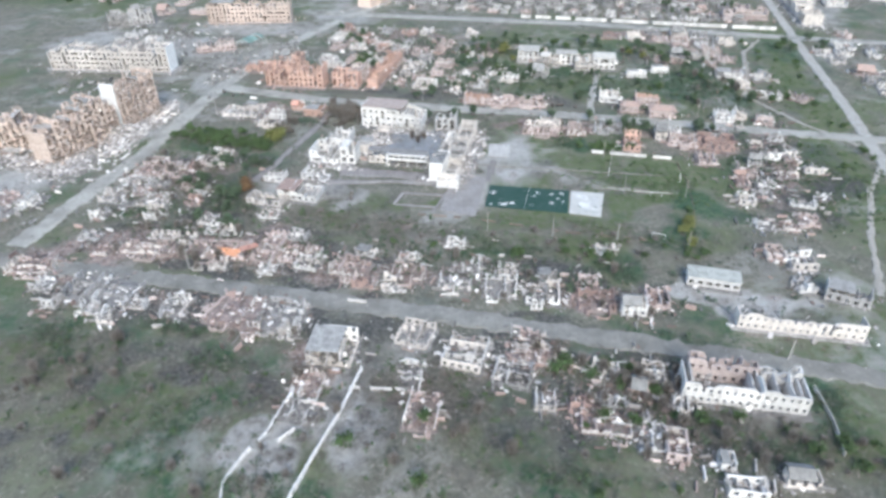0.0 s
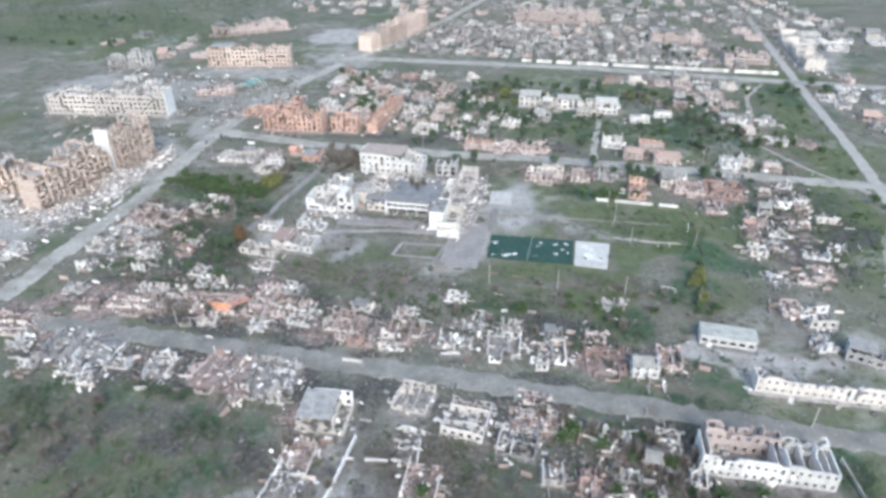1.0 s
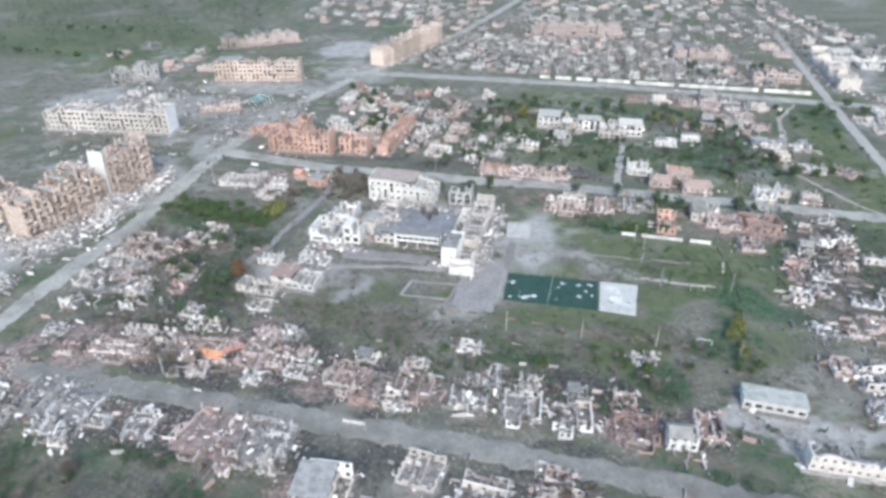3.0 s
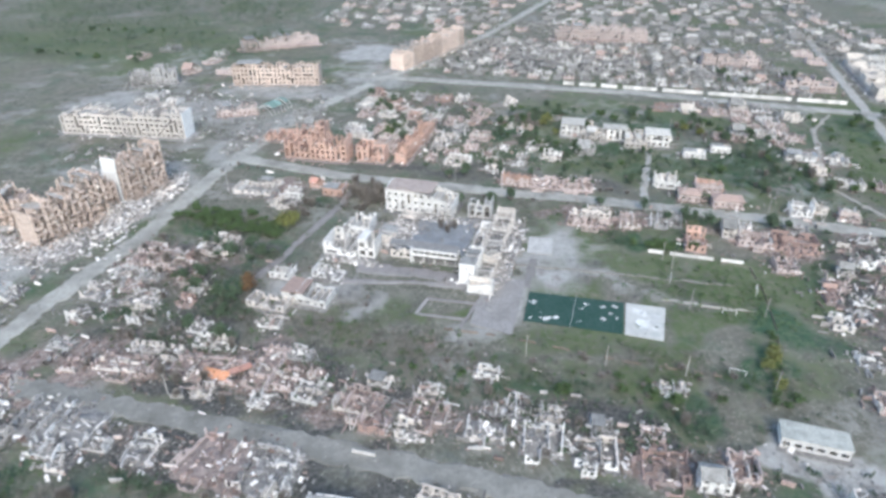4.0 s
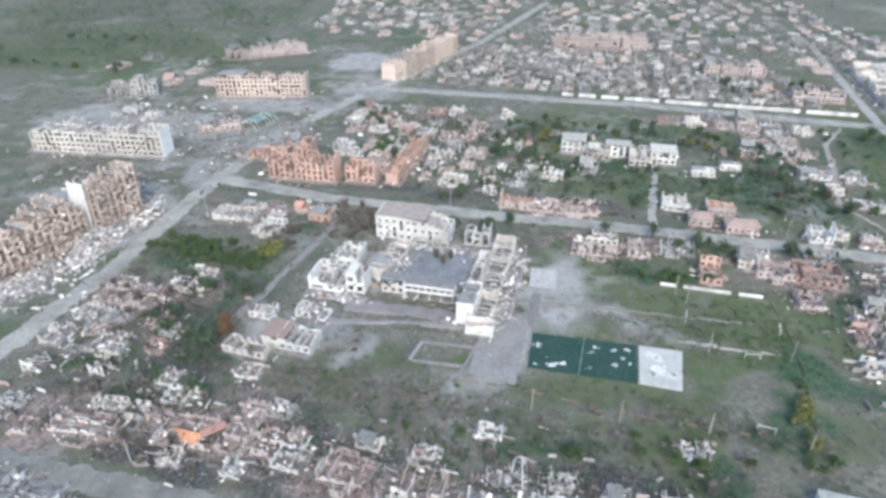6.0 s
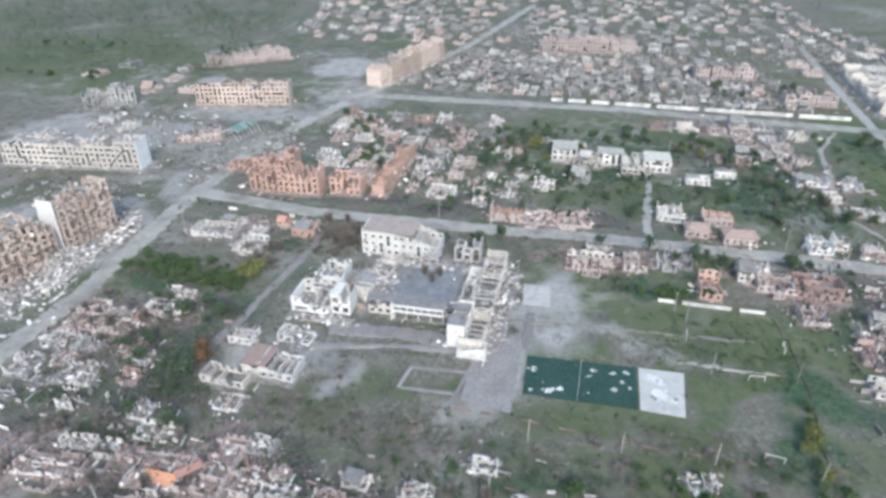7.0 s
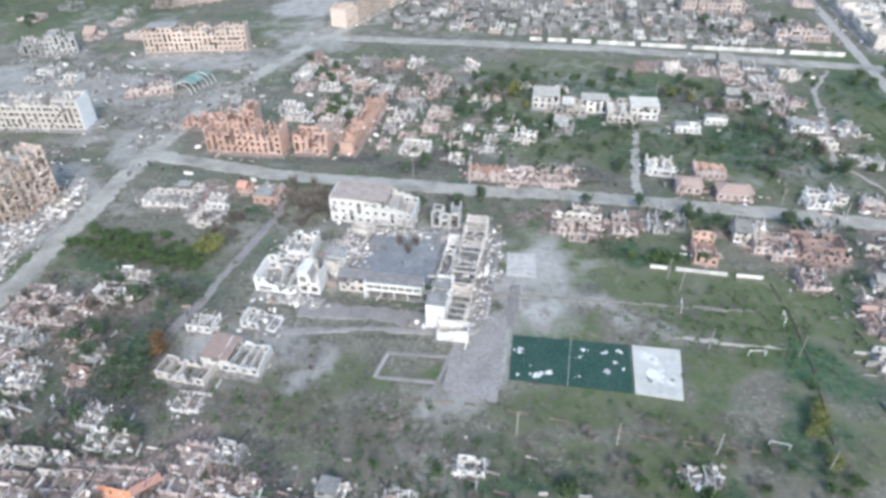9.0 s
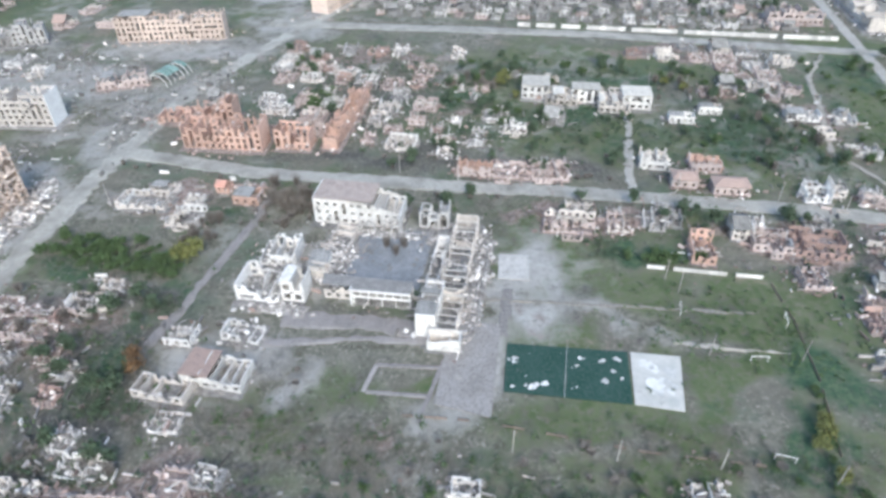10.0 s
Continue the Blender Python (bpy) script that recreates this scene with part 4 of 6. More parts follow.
heap_ = thing("rubble_heap", -160, 303, 67, "white rubble heap spilled beneath the gable wall", "rubble heap")
g = Geo()
mound(g, random.Random(5), 26, 16, 3.2, 20)
chunks(g, random.Random(6), 420, 28, 18, (0.3, 1.5), 3.0)
part("rubble", g, RUBBLE["white"], heap_)["kind"] = "stuff"
for hx_, hy_, hw_, hd_, hr_, hh_, seed_, look_, label_ in ((24.5, 268, 46, 7, 76, 1.8, 71, "white", "cream rubble heap spilled along the burnt-out wing"), (-38, 277.5, 18, 9, -13, 1.6, 72, "grey", "grey rubble heap between the hall and the annex"), (-24, 283, 12, 24, -16, 1.5, 73, "white", "pale rubble heap west of the courtyard"), (-42, 259, 20, 5, -13, 0.9, 74, "white", "pale rubble heap in front of the hall"), (16, 292, 16, 12, -13, 1.6, 75, "white", "pale rubble heap beside the stair block")):
    heap_ = thing("rubble_heap", hx_, hy_, hr_, label_, "rubble heap")
    g = Geo()
    mound(g, random.Random(seed_), hw_, hd_, hh_, 18)
    part("rubble_bed", g, BED[look_], heap_, "low bed of ash and rubble")["kind"] = "stuff"
    g = Geo()
    chunks(g, random.Random(seed_ + 9), int(hw_ * hd_ * 0.9), hw_ * 1.1, hd_ * 1.2, (0.25, 1.3), hh_)
    rn_ = random.Random(seed_ + 20)
    for _ in range(int(hw_ * hd_ * 0.06)):
        p_ = Vector((rn_.gauss(0, 0.3) * hw_, rn_.gauss(0, 0.3) * hd_, rn_.uniform(0.4, 1.5)))
        g.bar(p_, p_ + Vector((rn_.uniform(-3, 3), rn_.uniform(-3, 3), rn_.uniform(-0.3, 1.6))), 0.28)
    part("rubble", g, RUBBLE[look_], heap_, "heap of broken masonry")["kind"] = "stuff"
heap_ = thing("rubble_heap", -4, 296, -13, "grey rubble heap along the courtyard edge", "rubble heap")
g = Geo()
mound(g, random.Random(7), 24, 5, 1.6, 14)
chunks(g, random.Random(8), 90, 26, 6, (0.2, 0.8), 1.2)
part("rubble", g, RUBBLE["grey"], heap_)["kind"] = "stuff"

# ---- kindergarten ----
KINDER = {True: "white two-storey kindergarten block with a flat pale roof", False: "cream kindergarten link with its roof torn open"}
for kx, ky, kw, kd, ks, kr, kl in ((73, 414, 14, 13, 3.3, 1.0, "white"), (84, 403, 16, 9, 2.8, 0.45, "cream"), (97, 405, 14, 9, 3.2, 1.0, "white"), (108, 391.5, 15, 9, 2.8, 0.5, "cream"), (120.5, 396, 14, 12, 3.3, 1.0, "white"), (108.5, 402, 12, 6, 2.7, 0.0, "cream")):
    block("kindergarten_block", KINDER[kr == 1.0], "kindergarten", kx, ky, kw, kd, -12, 2, ks, kl, [2, 1.9, 2], int(kx), roof=kr, gone=0.16, ww=1.9, wh=1.6, heap=0.6, roof_mat=CREAM_ROOF, rough=0.5, chaos=1.0)

# ---- orange brick blocks ----
block("apartment_block", "burnt-out orange brick apartment block, roofless", "apartment block", -78.5, 374.5, 37, 12, -11, 4, 3.1, "orange", [3.6, 4, 3.5, 3.9, 3.3, 3.8], 21, gone=0.34, ww=1.8, wh=1.9, bay=3.0, chaos=1.6, slabs=False, rough=1.3)
block("apartment_wing", "burnt-out rear wing of the orange brick block", "apartment block", -97, 402, 38, 11, -6, 4, 3.2, "orange", [1.0, 1.6, 2.2, 2.6, 3.2, 3.4], 22, gone=0.36, ww=1.8, wh=1.9, bay=3.0, chaos=1.6, slabs=False, rough=1.3)
block("apartment_block", "low orange brick wing, burnt out and roofless", "apartment block", -47, 370.5, 16, 10, -11, 3, 3.0, "orange", [2.6, 3, 2.2, 2.8], 23, gone=0.4, ww=1.7, chaos=1.6, slabs=False, rough=1.3)
block("apartment_block", "long orange brick block with a stepped broken top", "apartment block", -24, 390.5, 54, 7, 75, 3, 3.2, "orange", [3, 2.2, 3, 1.9, 2.8, 2.0, 3, 2.3, 3, 2.0, 2.9], 24, gone=0.3, ww=1.7, wh=1.7, chaos=1.2, slabs=False, rough=1.2)

# ---- panel blocks beside the side street ----
block("apartment_tower", "tan nine-storey panel block, gutted and half collapsed", "apartment block", -161, 324, 27, 11, 67, 9, 2.75, "tan", [8.7, 6.8, 8.2, 9, 8.8], 31, gone=0.5, ww=1.9, wh=1.7, bay=3.2, heap=1.5, chaos=7, rough=1.3)
leaning = thing("gable_wall", -166.6, 311.2, 67, "white windowless gable wall leaning off the gutted block", "wall")
g = Geo()
g.hexa([(-2.6, -6.6, 0), (-2.1, -6.6, 0), (-1.9, 5.4, 0), (-2.5, 5.4, 0), (-0.55, -5.2, 25), (-0.15, -5.2, 25), (-0.15, 4.4, 24.2), (-0.55, 4.4, 24.2)])
part("panel", g, WHITE_PANEL, leaning)
g = Geo()
mound(g, random.Random(77), 13, 20, 6.5, 16)
part("rubble_bed", g, BED["white"], leaning, "cone of white rubble", m=pose(-6.5, -3, 0))["kind"] = "stuff"
g = Geo()
chunks(g, random.Random(78), 420, 15, 22, (0.3, 1.7), 6.0)
part("rubble", g, RUBBLE["white"], leaning, "white broken slabs", m=pose(-6.5, -3, 0))["kind"] = "stuff"
block("apartment_block", "tan panel block, gutted, with collapsed upper storeys", "apartment block", -177.5, 289, 42, 13, 63, 9, 2.75, "tan", [6, 7.4, 6.4, 8, 8.6, 6.6], 32, gone=0.5, ww=1.9, wh=1.7, heap=2.0, chaos=7, rough=1.4)
block("apartment_block", "tan panel block, gutted, with broken balconies", "apartment block", -222, 290, 46, 13, 8, 9, 2.75, "tan", [6, 6.4, 5.6, 7, 6.2], 33, gone=0.5, ww=1.9, wh=1.7, heap=2.0, chaos=7, rough=1.4)
block("apartment_block", "long pale panel block with a white end wall", "apartment block", -206, 411, 82, 12, -7, 5, 3.1, "cream", [4.4, 4.8, 4.2, 4.9, 4.6, 5, 5], 34, roof=0.5, gone=0.2, ww=1.8, panel="high", chaos=1.0)
block("apartment_block", "grey panel block, broken open", "apartment block", -234, 520, 34, 13, 20, 5, 3.0, "grey", [4, 3, 4.5, 3.5], 35, gone=0.3, chaos=2)
block("apartment_block", "pale tan five-storey block, burnt out", "apartment block", -138, 521, 66, 12, 0, 5, 3.1, "tan", [4.7, 5, 4.8, 5, 4.9], 36, gone=0.15, roof=0.3)
block("apartment_block", "pale tan five-storey block, burnt out", "apartment block", -24, 606, 106, 13, 62, 5, 3.1, "tan", [5, 4.8, 5, 4.9, 5], 37, gone=0.12, roof=0.3)
block("apartment_block", "pale pinkish block beyond the ruins", "apartment block", 137, 665, 86, 14, -6, 4, 3.4, "pink", [3.6, 4, 3.8, 4, 3.5], 38, gone=0.15, roof=0.3)
block("apartment_block", "dull pinkish brick block beyond the ruins", "apartment block", 228, 575, 46, 13, -10, 3, 3.4, "pink", [3, 2.8, 3], 39, gone=0.1, roof=0.7)
block("long_building", "cream long ruined building beyond the road", "building", 318, 530, 100, 14, 75, 3, 3.2, "cream", [3, 2.2, 2.8, 1.8, 2.6], 40, gone=0.25, roof=0.0, chaos=1.0)
block("long_building", "pinkish long building on the far side", "building", -165, 640, 70, 14, 24, 3, 3.2, "pink", [3, 2.6, 3, 2.6], 41, gone=0.12, roof=0.6)
block("building", "pinkish two-storey building beside the road", "building", -148, 448, 26, 9, 15, 2, 3.2, "pink", [2, 1.6, 1.9], 42, gone=0.15, roof=0.5)
block("building", "dull pinkish ruined building near the far road", "building", 262, 508, 34, 12, -12, 3, 3.2, "pink", [2.4, 3, 2.2], 43, gone=0.2)

# ---- the white buildings beside the main road ----
block("office_building", "white two-storey building, roofless, with rows of small windows", "building", 91, 106.5, 34.5, 10, -12, 2, 3.5, "white", [2, 2, 2, 2, 2], 51, gone=0.02, ww=0.9, wh=1.3, bay=2.1, heap=0.5, rough=0.25, chaos=0.6, slabs=False, cross=0.1, back=False)
block("office_wing", "pinkish rear wing of the roofless white building", "building", 87.3, 113.6, 20, 3.6, -12, 2, 3.9, "pink", [2, 2, 1.8, 2.0], 52, gone=0.08, ww=1.0, wh=1.5, bay=2.4, heap=0.2, rough=0.4, slabs=False)
block("office_wing", "white rear wing of the roofless white building", "building", 102.4, 109.8, 12.5, 3.0, -12, 2, 3.5, "white", [1.9, 1.6, 2], 58, gone=0.08, ww=1.0, wh=1.3, bay=2.2, heap=0.2, rough=0.4, slabs=False)
block("long_building", "long cream two-storey building with two rows of small windows", "building", 122, 134.5, 39, 6, -13, 2, 2.9, "cream", [2, 2, 1.9, 2, 2], 53, gone=0.04, ww=0.9, wh=1.1, bay=2.3, heap=0.7, roof=0, rough=0.2, slabs=False, cross=0.95, back=False, chaos=0.5)
block("workshop", "white single-storey workshop with a pale roof", "building", 103.5, 160.5, 18, 7, -17, 1, 3.2, "white", [1, 1, 1, 1], 54, gone=0.05, ww=1.9, wh=1.4, heap=0.5, roof=0.9, roof_mat=OLD_SHEET, rough=0)
block("boiler_house", "white single-storey school annex with half of its tan roof", "building", -55.5, 231.5, 18, 10, -15, 1, 4.4, "white", [1, 1, 0.95, 1], 56, roof=0.5, gone=0.08, ww=1.8, wh=1.5, heap=0.6, rough=0.3, chaos=1.5, roof_mat=PINK_TILE)
block("shed", "small white broken shed in pale ash", "building", -51, 248, 12, 7, -16, 1, 3.8, "white", [0.9, 0.5, 1], 57, gone=0.15, heap=0.7, chaos=1.5)
block("workshop", "low cream roofless building", "building", -70, 227, 16, 7, -17, 1, 2.4, "cream", [1, 0.9, 1], 55, gone=0.1, heap=0.3)

# ---- fences, poles, goals ----


def panel_fence(pts, h, material, label, length=3.0, skip=0.1, seed=1, th=0.16):
    rnd = random.Random(seed)
    e = new("fence")
    tagged(e, label, "fence")
    e.matrix_basis = pose(pts[0][0], pts[0][1], 0)
    me = {}
    for (ax, ay), (bx, by) in zip(pts, pts[1:]):
        L = math.hypot(bx - ax, by - ay)
        n = max(1, round(L / length))
        for i in range(n):
            if rnd.random() < skip:
                continue
            key = round(L / n, 2)
            if key not in me:
                g = Geo()
                g.box(0.02, key - 0.02, -th / 2, th / 2, -0.3, h)
                g.box(-0.1, 0.02, -th, th, -0.3, h + 0.15)
                me[key] = g.mesh("fence_panel", material)
            f = i / n
            part("fence_panel", me[key], None, e, m=pose(ax + (bx - ax) * f - pts[0][0], ay + (by - ay) * f - pts[0][1], 0, rnd.uniform(-6, 6) * (rnd.random() < 0.3), 0, math.degrees(math.atan2(by - ay, bx - ax))))


panel_fence([(84, 268.5), (121, 259)], 1.3, PLASTER["white"], "white concrete panel fence with gaps", skip=0.08, seed=3)
panel_fence([(82, 519), (172, 496), (272, 471)], 2.4, PLASTER["white"], "long white concrete fence along the far road", length=4.0, skip=0.1, seed=5)
panel_fence([(-21, 121.5), (-26.2, 103.7), (-31.1, 91.2), (-35.8, 77.5), (-48, 45)], 1.5, WHITE_PANEL, "pale concrete fence beside an overgrown plot", skip=0.05, seed=6, th=0.32)
panel_fence([(-24, 114), (-5, 112)], 1.0, WHITE_PANEL, "low pale concrete fence", skip=0.1, seed=7)
panel_fence([(-40.7, 114), (-45.9, 97.5), (-50.6, 90.1), (-53.9, 82.4), (-53.2, 76), (-55, 60)], 1.2, WHITE_PANEL, "low broken concrete fence", skip=0.12, seed=8, th=0.26)
panel_fence([(-6, 213.5), (18, 209), (60, 195.5), (88, 189)], 0.5, TIMBER, "low broken timber fence along the field edge", skip=0.5, seed=21)
panel_fence([(122.5, 256), (121, 238), (116, 214), (108, 190)], 0.45, TIMBER, "low broken timber fence along the playing field", skip=0.5, seed=22, th=0.1)
panel_fence([(114, 108), (113, 96), (110, 84)], 1.4, PALE_CONCRETE, "pale concrete fence beside the white building", skip=0.05, seed=9)
panel_fence([(-42, 95), (-38, 99)], 1.2, WHITE_PANEL, "low broken concrete fence", skip=0, seed=10)
panel_fence([(-5, 113), (-8, 100)], 1.4, WHITE_PANEL, "low pale concrete fence", skip=0.1, seed=12)

panel_fence([(-28, 155.5), (-21.5, 154)], 1.2, PALE_CONCRETE, "short white wall at the roadside", skip=0, seed=14, th=0.35)

g1, g2 = Geo(), Geo()
g1.box(-0.13, 0.13, -0.13, 0.13, -0.4, 8.5)
g2.box(-0.9, 0.9, -0.07, 0.07, 8.0, 8.15)
pole = thing("utility_pole", 25, 199, -13, "thin grey concrete utility pole", "utility pole", "utility poles")
part("post", g1, CONCRETE, pole)
part("crossarm", g2, TIMBER, pole)
for px, py, r in ((51, 194, 70), (76, 189, 60), (115, 222, 40), (89, 227, 80), (102, 182, 70), (70, 139, -13), (36, 148, -13), (-30, 164, -13), (-90, 178, -13), (112, 120, -13)):
    copy_thing(pole, pose(px, py, 0, 0, 0, r))
for px, py, r in ((58, 329, -13), (112, 315, -13), (0, 341, -13), (150, 305, -13), (134, 416, -10), (152, 410, 0), (90, 255, 0), (88, 262, 0), (170, 293, -13), (-118, 330, 75)):
    copy_thing(pole, pose(px, py, 0, 0, 0, r))

g = Geo()
for a, b in (((-2.5, 0, 0), (-2.5, 0, 2.2)), ((2.5, 0, 0), (2.5, 0, 2.2)), ((-2.5, 0, 2.2), (2.5, 0, 2.2))):
    g.bar(a, b, 0.18)
goal = thing("football_goal", 102.2, 223, -6, "white metal football goal frame", "goal", "football goals")
part("goal_frame", g, PLASTER["white"], goal)
copy_thing(goal, pose(93, 190, 0, 0, 0, -20))
copy_thing(goal, pose(118, 238, 0, 0, 0, 70))
copy_thing(goal, pose(87, 246, 0, 0, 0, 70))

# ---- curved green shed by the side street ----
shed = thing("arched_shed", -125, 455, 66, "collapsed arched shed with green metal roof sheets", "shed")
for i in range(7):
    g = Geo()
    prev = None
    for k in range(9):
        a = math.pi * k / 8
        p = Vector((0, 7 * math.cos(a), 6 * math.sin(a)))
        if prev is not None:
            g.bar(prev, p, 0.35)
        prev = p
    part("arch_rib", g, PALE_CONCRETE, shed, m=pose(-11 + i * 3.6, 0, 0))
for i in (1, 2, 3, 5):
    g = Geo()
    for k in range(1, 6):
        a, b = math.pi * k / 8, math.pi * (k + 1) / 8
        q = [(0.2, 7.2 * math.cos(a), 6.2 * math.sin(a)), (3.4, 7.2 * math.cos(a), 6.2 * math.sin(a)), (3.4, 7.2 * math.cos(b), 6.2 * math.sin(b)), (0.2, 7.2 * math.cos(b), 6.2 * math.sin(b))]
        g.hexa(q + [(x, y * 1.03, z * 1.03 + 0.08) for x, y, z in q])
    part("roof_sheet", g, GREEN_SHEET, shed, m=pose(-11 + i * 3.6, 0, 0))

# ---- houses, one by one ----
ruin(-149.7, 182.2, 16.2, 11.4, -8, 3, 0.5, "pink", "none")
ruin(-117.5, 165.3, 24.3, 14.9, -12, 3, 0.35, "grey", "none")
ruin(-102.6, 156.7, 8.4, 4.5, -9, 2.5, 0.7, "white", "none")
ruin(-88.3, 154.8, 7.8, 9.7, -8, 3, 0.35, "white", "none")
ruin(-66.1, 151.8, 16.1, 15.5, -18, 3, 0.3, "pink", "none")
ruin(-49.7, 148.6, 14.1, 14.6, -14, 3, 0.35, "grey", "none")
ruin(-30.5, 129.5, 14, 12, -8, 6, 0.55, "cream", "slab")
ruin(-36.5, 116.0, 8.5, 7.5, -16, 2.6, 0.32, "pink", "none")
ruin(-37.5, 105.5, 10, 8, -16, 2.2, 0.28, "grey", "none")
ruin(-4.2, 136.1, 10.9, 10.8, -20, 3.2, 0.75, "cream", "none")
ruin(11.6, 126.8, 12.5, 14.0, -18, 3.8, 0.7, "cream", "none")
ruin(25.4, 117.2, 10.8, 9.9, -17, 4, 0.6, "grey", "none")
ruin(32.5, 125.4, 11.5, 8.0, -15, 3, 0.42, "pink", "none")
ruin(32.8, 134.2, 6.3, 3.9, -15, 2.6, 0.6, "pink", "none")
ruin(-5.4, 117.4, 6.9, 11.0, -12, 3, 0.4, "white", "none")
ruin(-2.5, 103.6, 8.8, 12.4, -9, 3, 0.35, "pink", "none")
ruin(49.2, 97.2, 13.8, 7.6, -10, 3, 0.42, "pink", "none")
ruin(53.0, 104.8, 7.6, 3.7, -10, 2.6, 0.6, "grey", "none")
ruin(60.4, 92.0, 7.1, 10.1, -10, 3.5, 0.5, "grey", "none")
ruin(66.2, 88.7, 6.0, 9.6, -14, 4, 0.7, "pink", "none")
ruin(77.4, 82.7, 4.0, 4.5, -10, 3, 0.8, "white", "slab")
ruin(79.3, 74.7, 9.8, 4.5, -8, 4, 0.75, "white", "none")
ruin(94.4, 76.7, 8.1, 4.5, -10, 4, 0.7, "cream", "gable")
ruin(-110.2, 191.6, 18.6, 8.3, -11, 2.6, 0.42, "pink", "none")
ruin(-105.2, 199.7, 10.2, 4.1, -11, 2.6, 0.6, "cream", "none")
ruin(-81.6, 189.8, 23.1, 11.8, -9, 2.8, 0.42, "pink", "none")
ruin(-83.7, 203.0, 12.7, 5.8, -9, 2.6, 0.6, "white", "none")
ruin(-61.2, 190.5, 20, 8.4, 77, 3.2, 0.7, "pink", "none")
ruin(-51.5, 197.2, 7.5, 5.9, -15, 2.6, 0.6, "grey", "none")
ruin(-52.6, 184.5, 5.5, 9.5, -14, 3.0, 0.45, "pink", "none")
ruin(-45.0, 178.9, 9.1, 8.0, -14, 3, 0.42, "white", "none")
ruin(-44.5, 187.6, 5.0, 3.9, -14, 2.6, 0.6, "pink", "none")
ruin(-28.9, 174.9, 13.5, 10.2, -18, 3.5, 0.42, "pink", "none")
ruin(-23.2, 184.5, 7.4, 5.0, -18, 2.6, 0.6, "cream", "slab")
ruin(-7.1, 171.0, 11.7, 9.2, -11, 3, 0.42, "pink", "none")
ruin(-7.3, 181.2, 6.4, 4.5, -11, 2.6, 0.6, "white", "none")
ruin(10.0, 163.8, 11.2, 7.7, -8, 3.5, 0.42, "white", "none")
ruin(13.2, 171.8, 6.2, 3.8, -8, 2.6, 0.6, "grey", "none")
ruin(11.8, 188.7, 7.1, 4.5, -8, 3, 0.8, "cream", "none")
ruin(26.2, 160.3, 11.0, 9.7, -8, 4.5, 0.5, "white", "none")
ruin(29.6, 170.3, 6.1, 4.8, -8, 2.6, 0.6, "cream", "none")
ruin(19.7, 172.8, 5.2, 9.6, -8, 4, 0.4, "grey", "none")
ruin(40.7, 155.6, 11.8, 10.4, -8, 4, 0.45, "white", "none")
ruin(44.4, 166.4, 6.5, 5.1, -8, 2.6, 0.6, "grey", "slab")
ruin(58.9, 151.4, 12.4, 10.9, -9, 3.5, 0.42, "red", "none")
ruin(58.5, 163.3, 6.8, 5.4, -9, 2.6, 0.6, "pink", "none")
ruin(70.4, 145.7, 8.2, 5.5, -8, 5, 0.95, "white", "gable")
ruin(80.3, 151.3, 7.6, 9.8, -9, 4, 0.6, "pink", "none")
ruin(146.8, 149.2, 13.9, 7.3, -30, 5, 0.85, "grey", "slab")
ruin(141.2, 170.3, 9.3, 9.8, -8, 3.5, 0.6, "white", "none")
ruin(134.0, 176.0, 6.8, 7.1, -8, 3, 0.6, "pink", "none")
ruin(135.5, 156.3, 6.0, 7.7, -8, 3.5, 0.6, "grey", "none")
ruin(69.8, 182.5, 7.6, 5.0, -8, 3, 0.6, "white", "none")
ruin(-130.1, 259.2, 14.5, 9.6, -11, 3, 0.55, "pink", "none")
ruin(-130.7, 269.8, 8.0, 4.7, -11, 2.6, 0.6, "pink", "none")
ruin(-103.5, 267.8, 14.1, 7.7, -8, 3, 0.55, "cream", "none")
ruin(-99.8, 275.7, 7.8, 3.8, -8, 2.6, 0.6, "cream", "none")
ruin(-133.4, 246.8, 13.6, 7.8, -16, 2.5, 0.5, "white", "none")
ruin(-119.8, 229.7, 13.0, 9.6, -8, 2.5, 0.45, "cream", "none")
ruin(-120.9, 256.2, 12.6, 7.6, -9, 3, 0.5, "pink", "none")
ruin(-121.9, 264.6, 6.9, 3.7, -9, 2.6, 0.6, "pink", "none")
ruin(-107.3, 245.3, 8.3, 9.8, -8, 2.5, 0.45, "pink", "none")
ruin(-66.5, 215.7, 7.8, 6.6, -8, 2, 0.7, "cream", "none")
ruin(-92.3, 212.5, 6.1, 7.1, -11, 3.5, 0.5, "white", "none")
ruin(-70.0, 248.7, 8.7, 7.4, -8, 3, 0.5, "cream", "none")
ruin(-102.5, 326.9, 20.1, 10.0, -11, 4, 0.6, "cream", "none")
ruin(-96.9, 336.8, 11.1, 4.9, -11, 2.6, 0.6, "cream", "slab")
ruin(-83.6, 313.9, 12.7, 11.2, -14, 4, 0.55, "cream", "none")
ruin(-83.0, 326.1, 7.0, 5.5, -14, 2.6, 0.6, "white", "none")
ruin(-61.3, 325.3, 10.5, 7.5, -14, 4, 0.88, "orange", "slab")
ruin(-60.1, 333.5, 7.8, 5, -14, 3.2, 0.6, "pink", "none")
ruin(-72.3, 333.8, 5.5, 5.0, -15, 3, 0.8, "orange", "gable")
ruin(1.5, 364.8, 13.2, 10.1, -17, 5, 0.75, "white", "none")
ruin(31.8, 337.5, 14.5, 6.1, -15, 6, 0.65, "orange", "none")
ruin(48.3, 338.3, 15.5, 15.0, -14, 4, 0.42, "pink", "none")
ruin(63.5, 335.4, 15.4, 15.0, -8, 4, 0.4, "pink", "none")
ruin(62.9, 295.5, 19.3, 11.3, -14, 4, 0.55, "pink", "none")
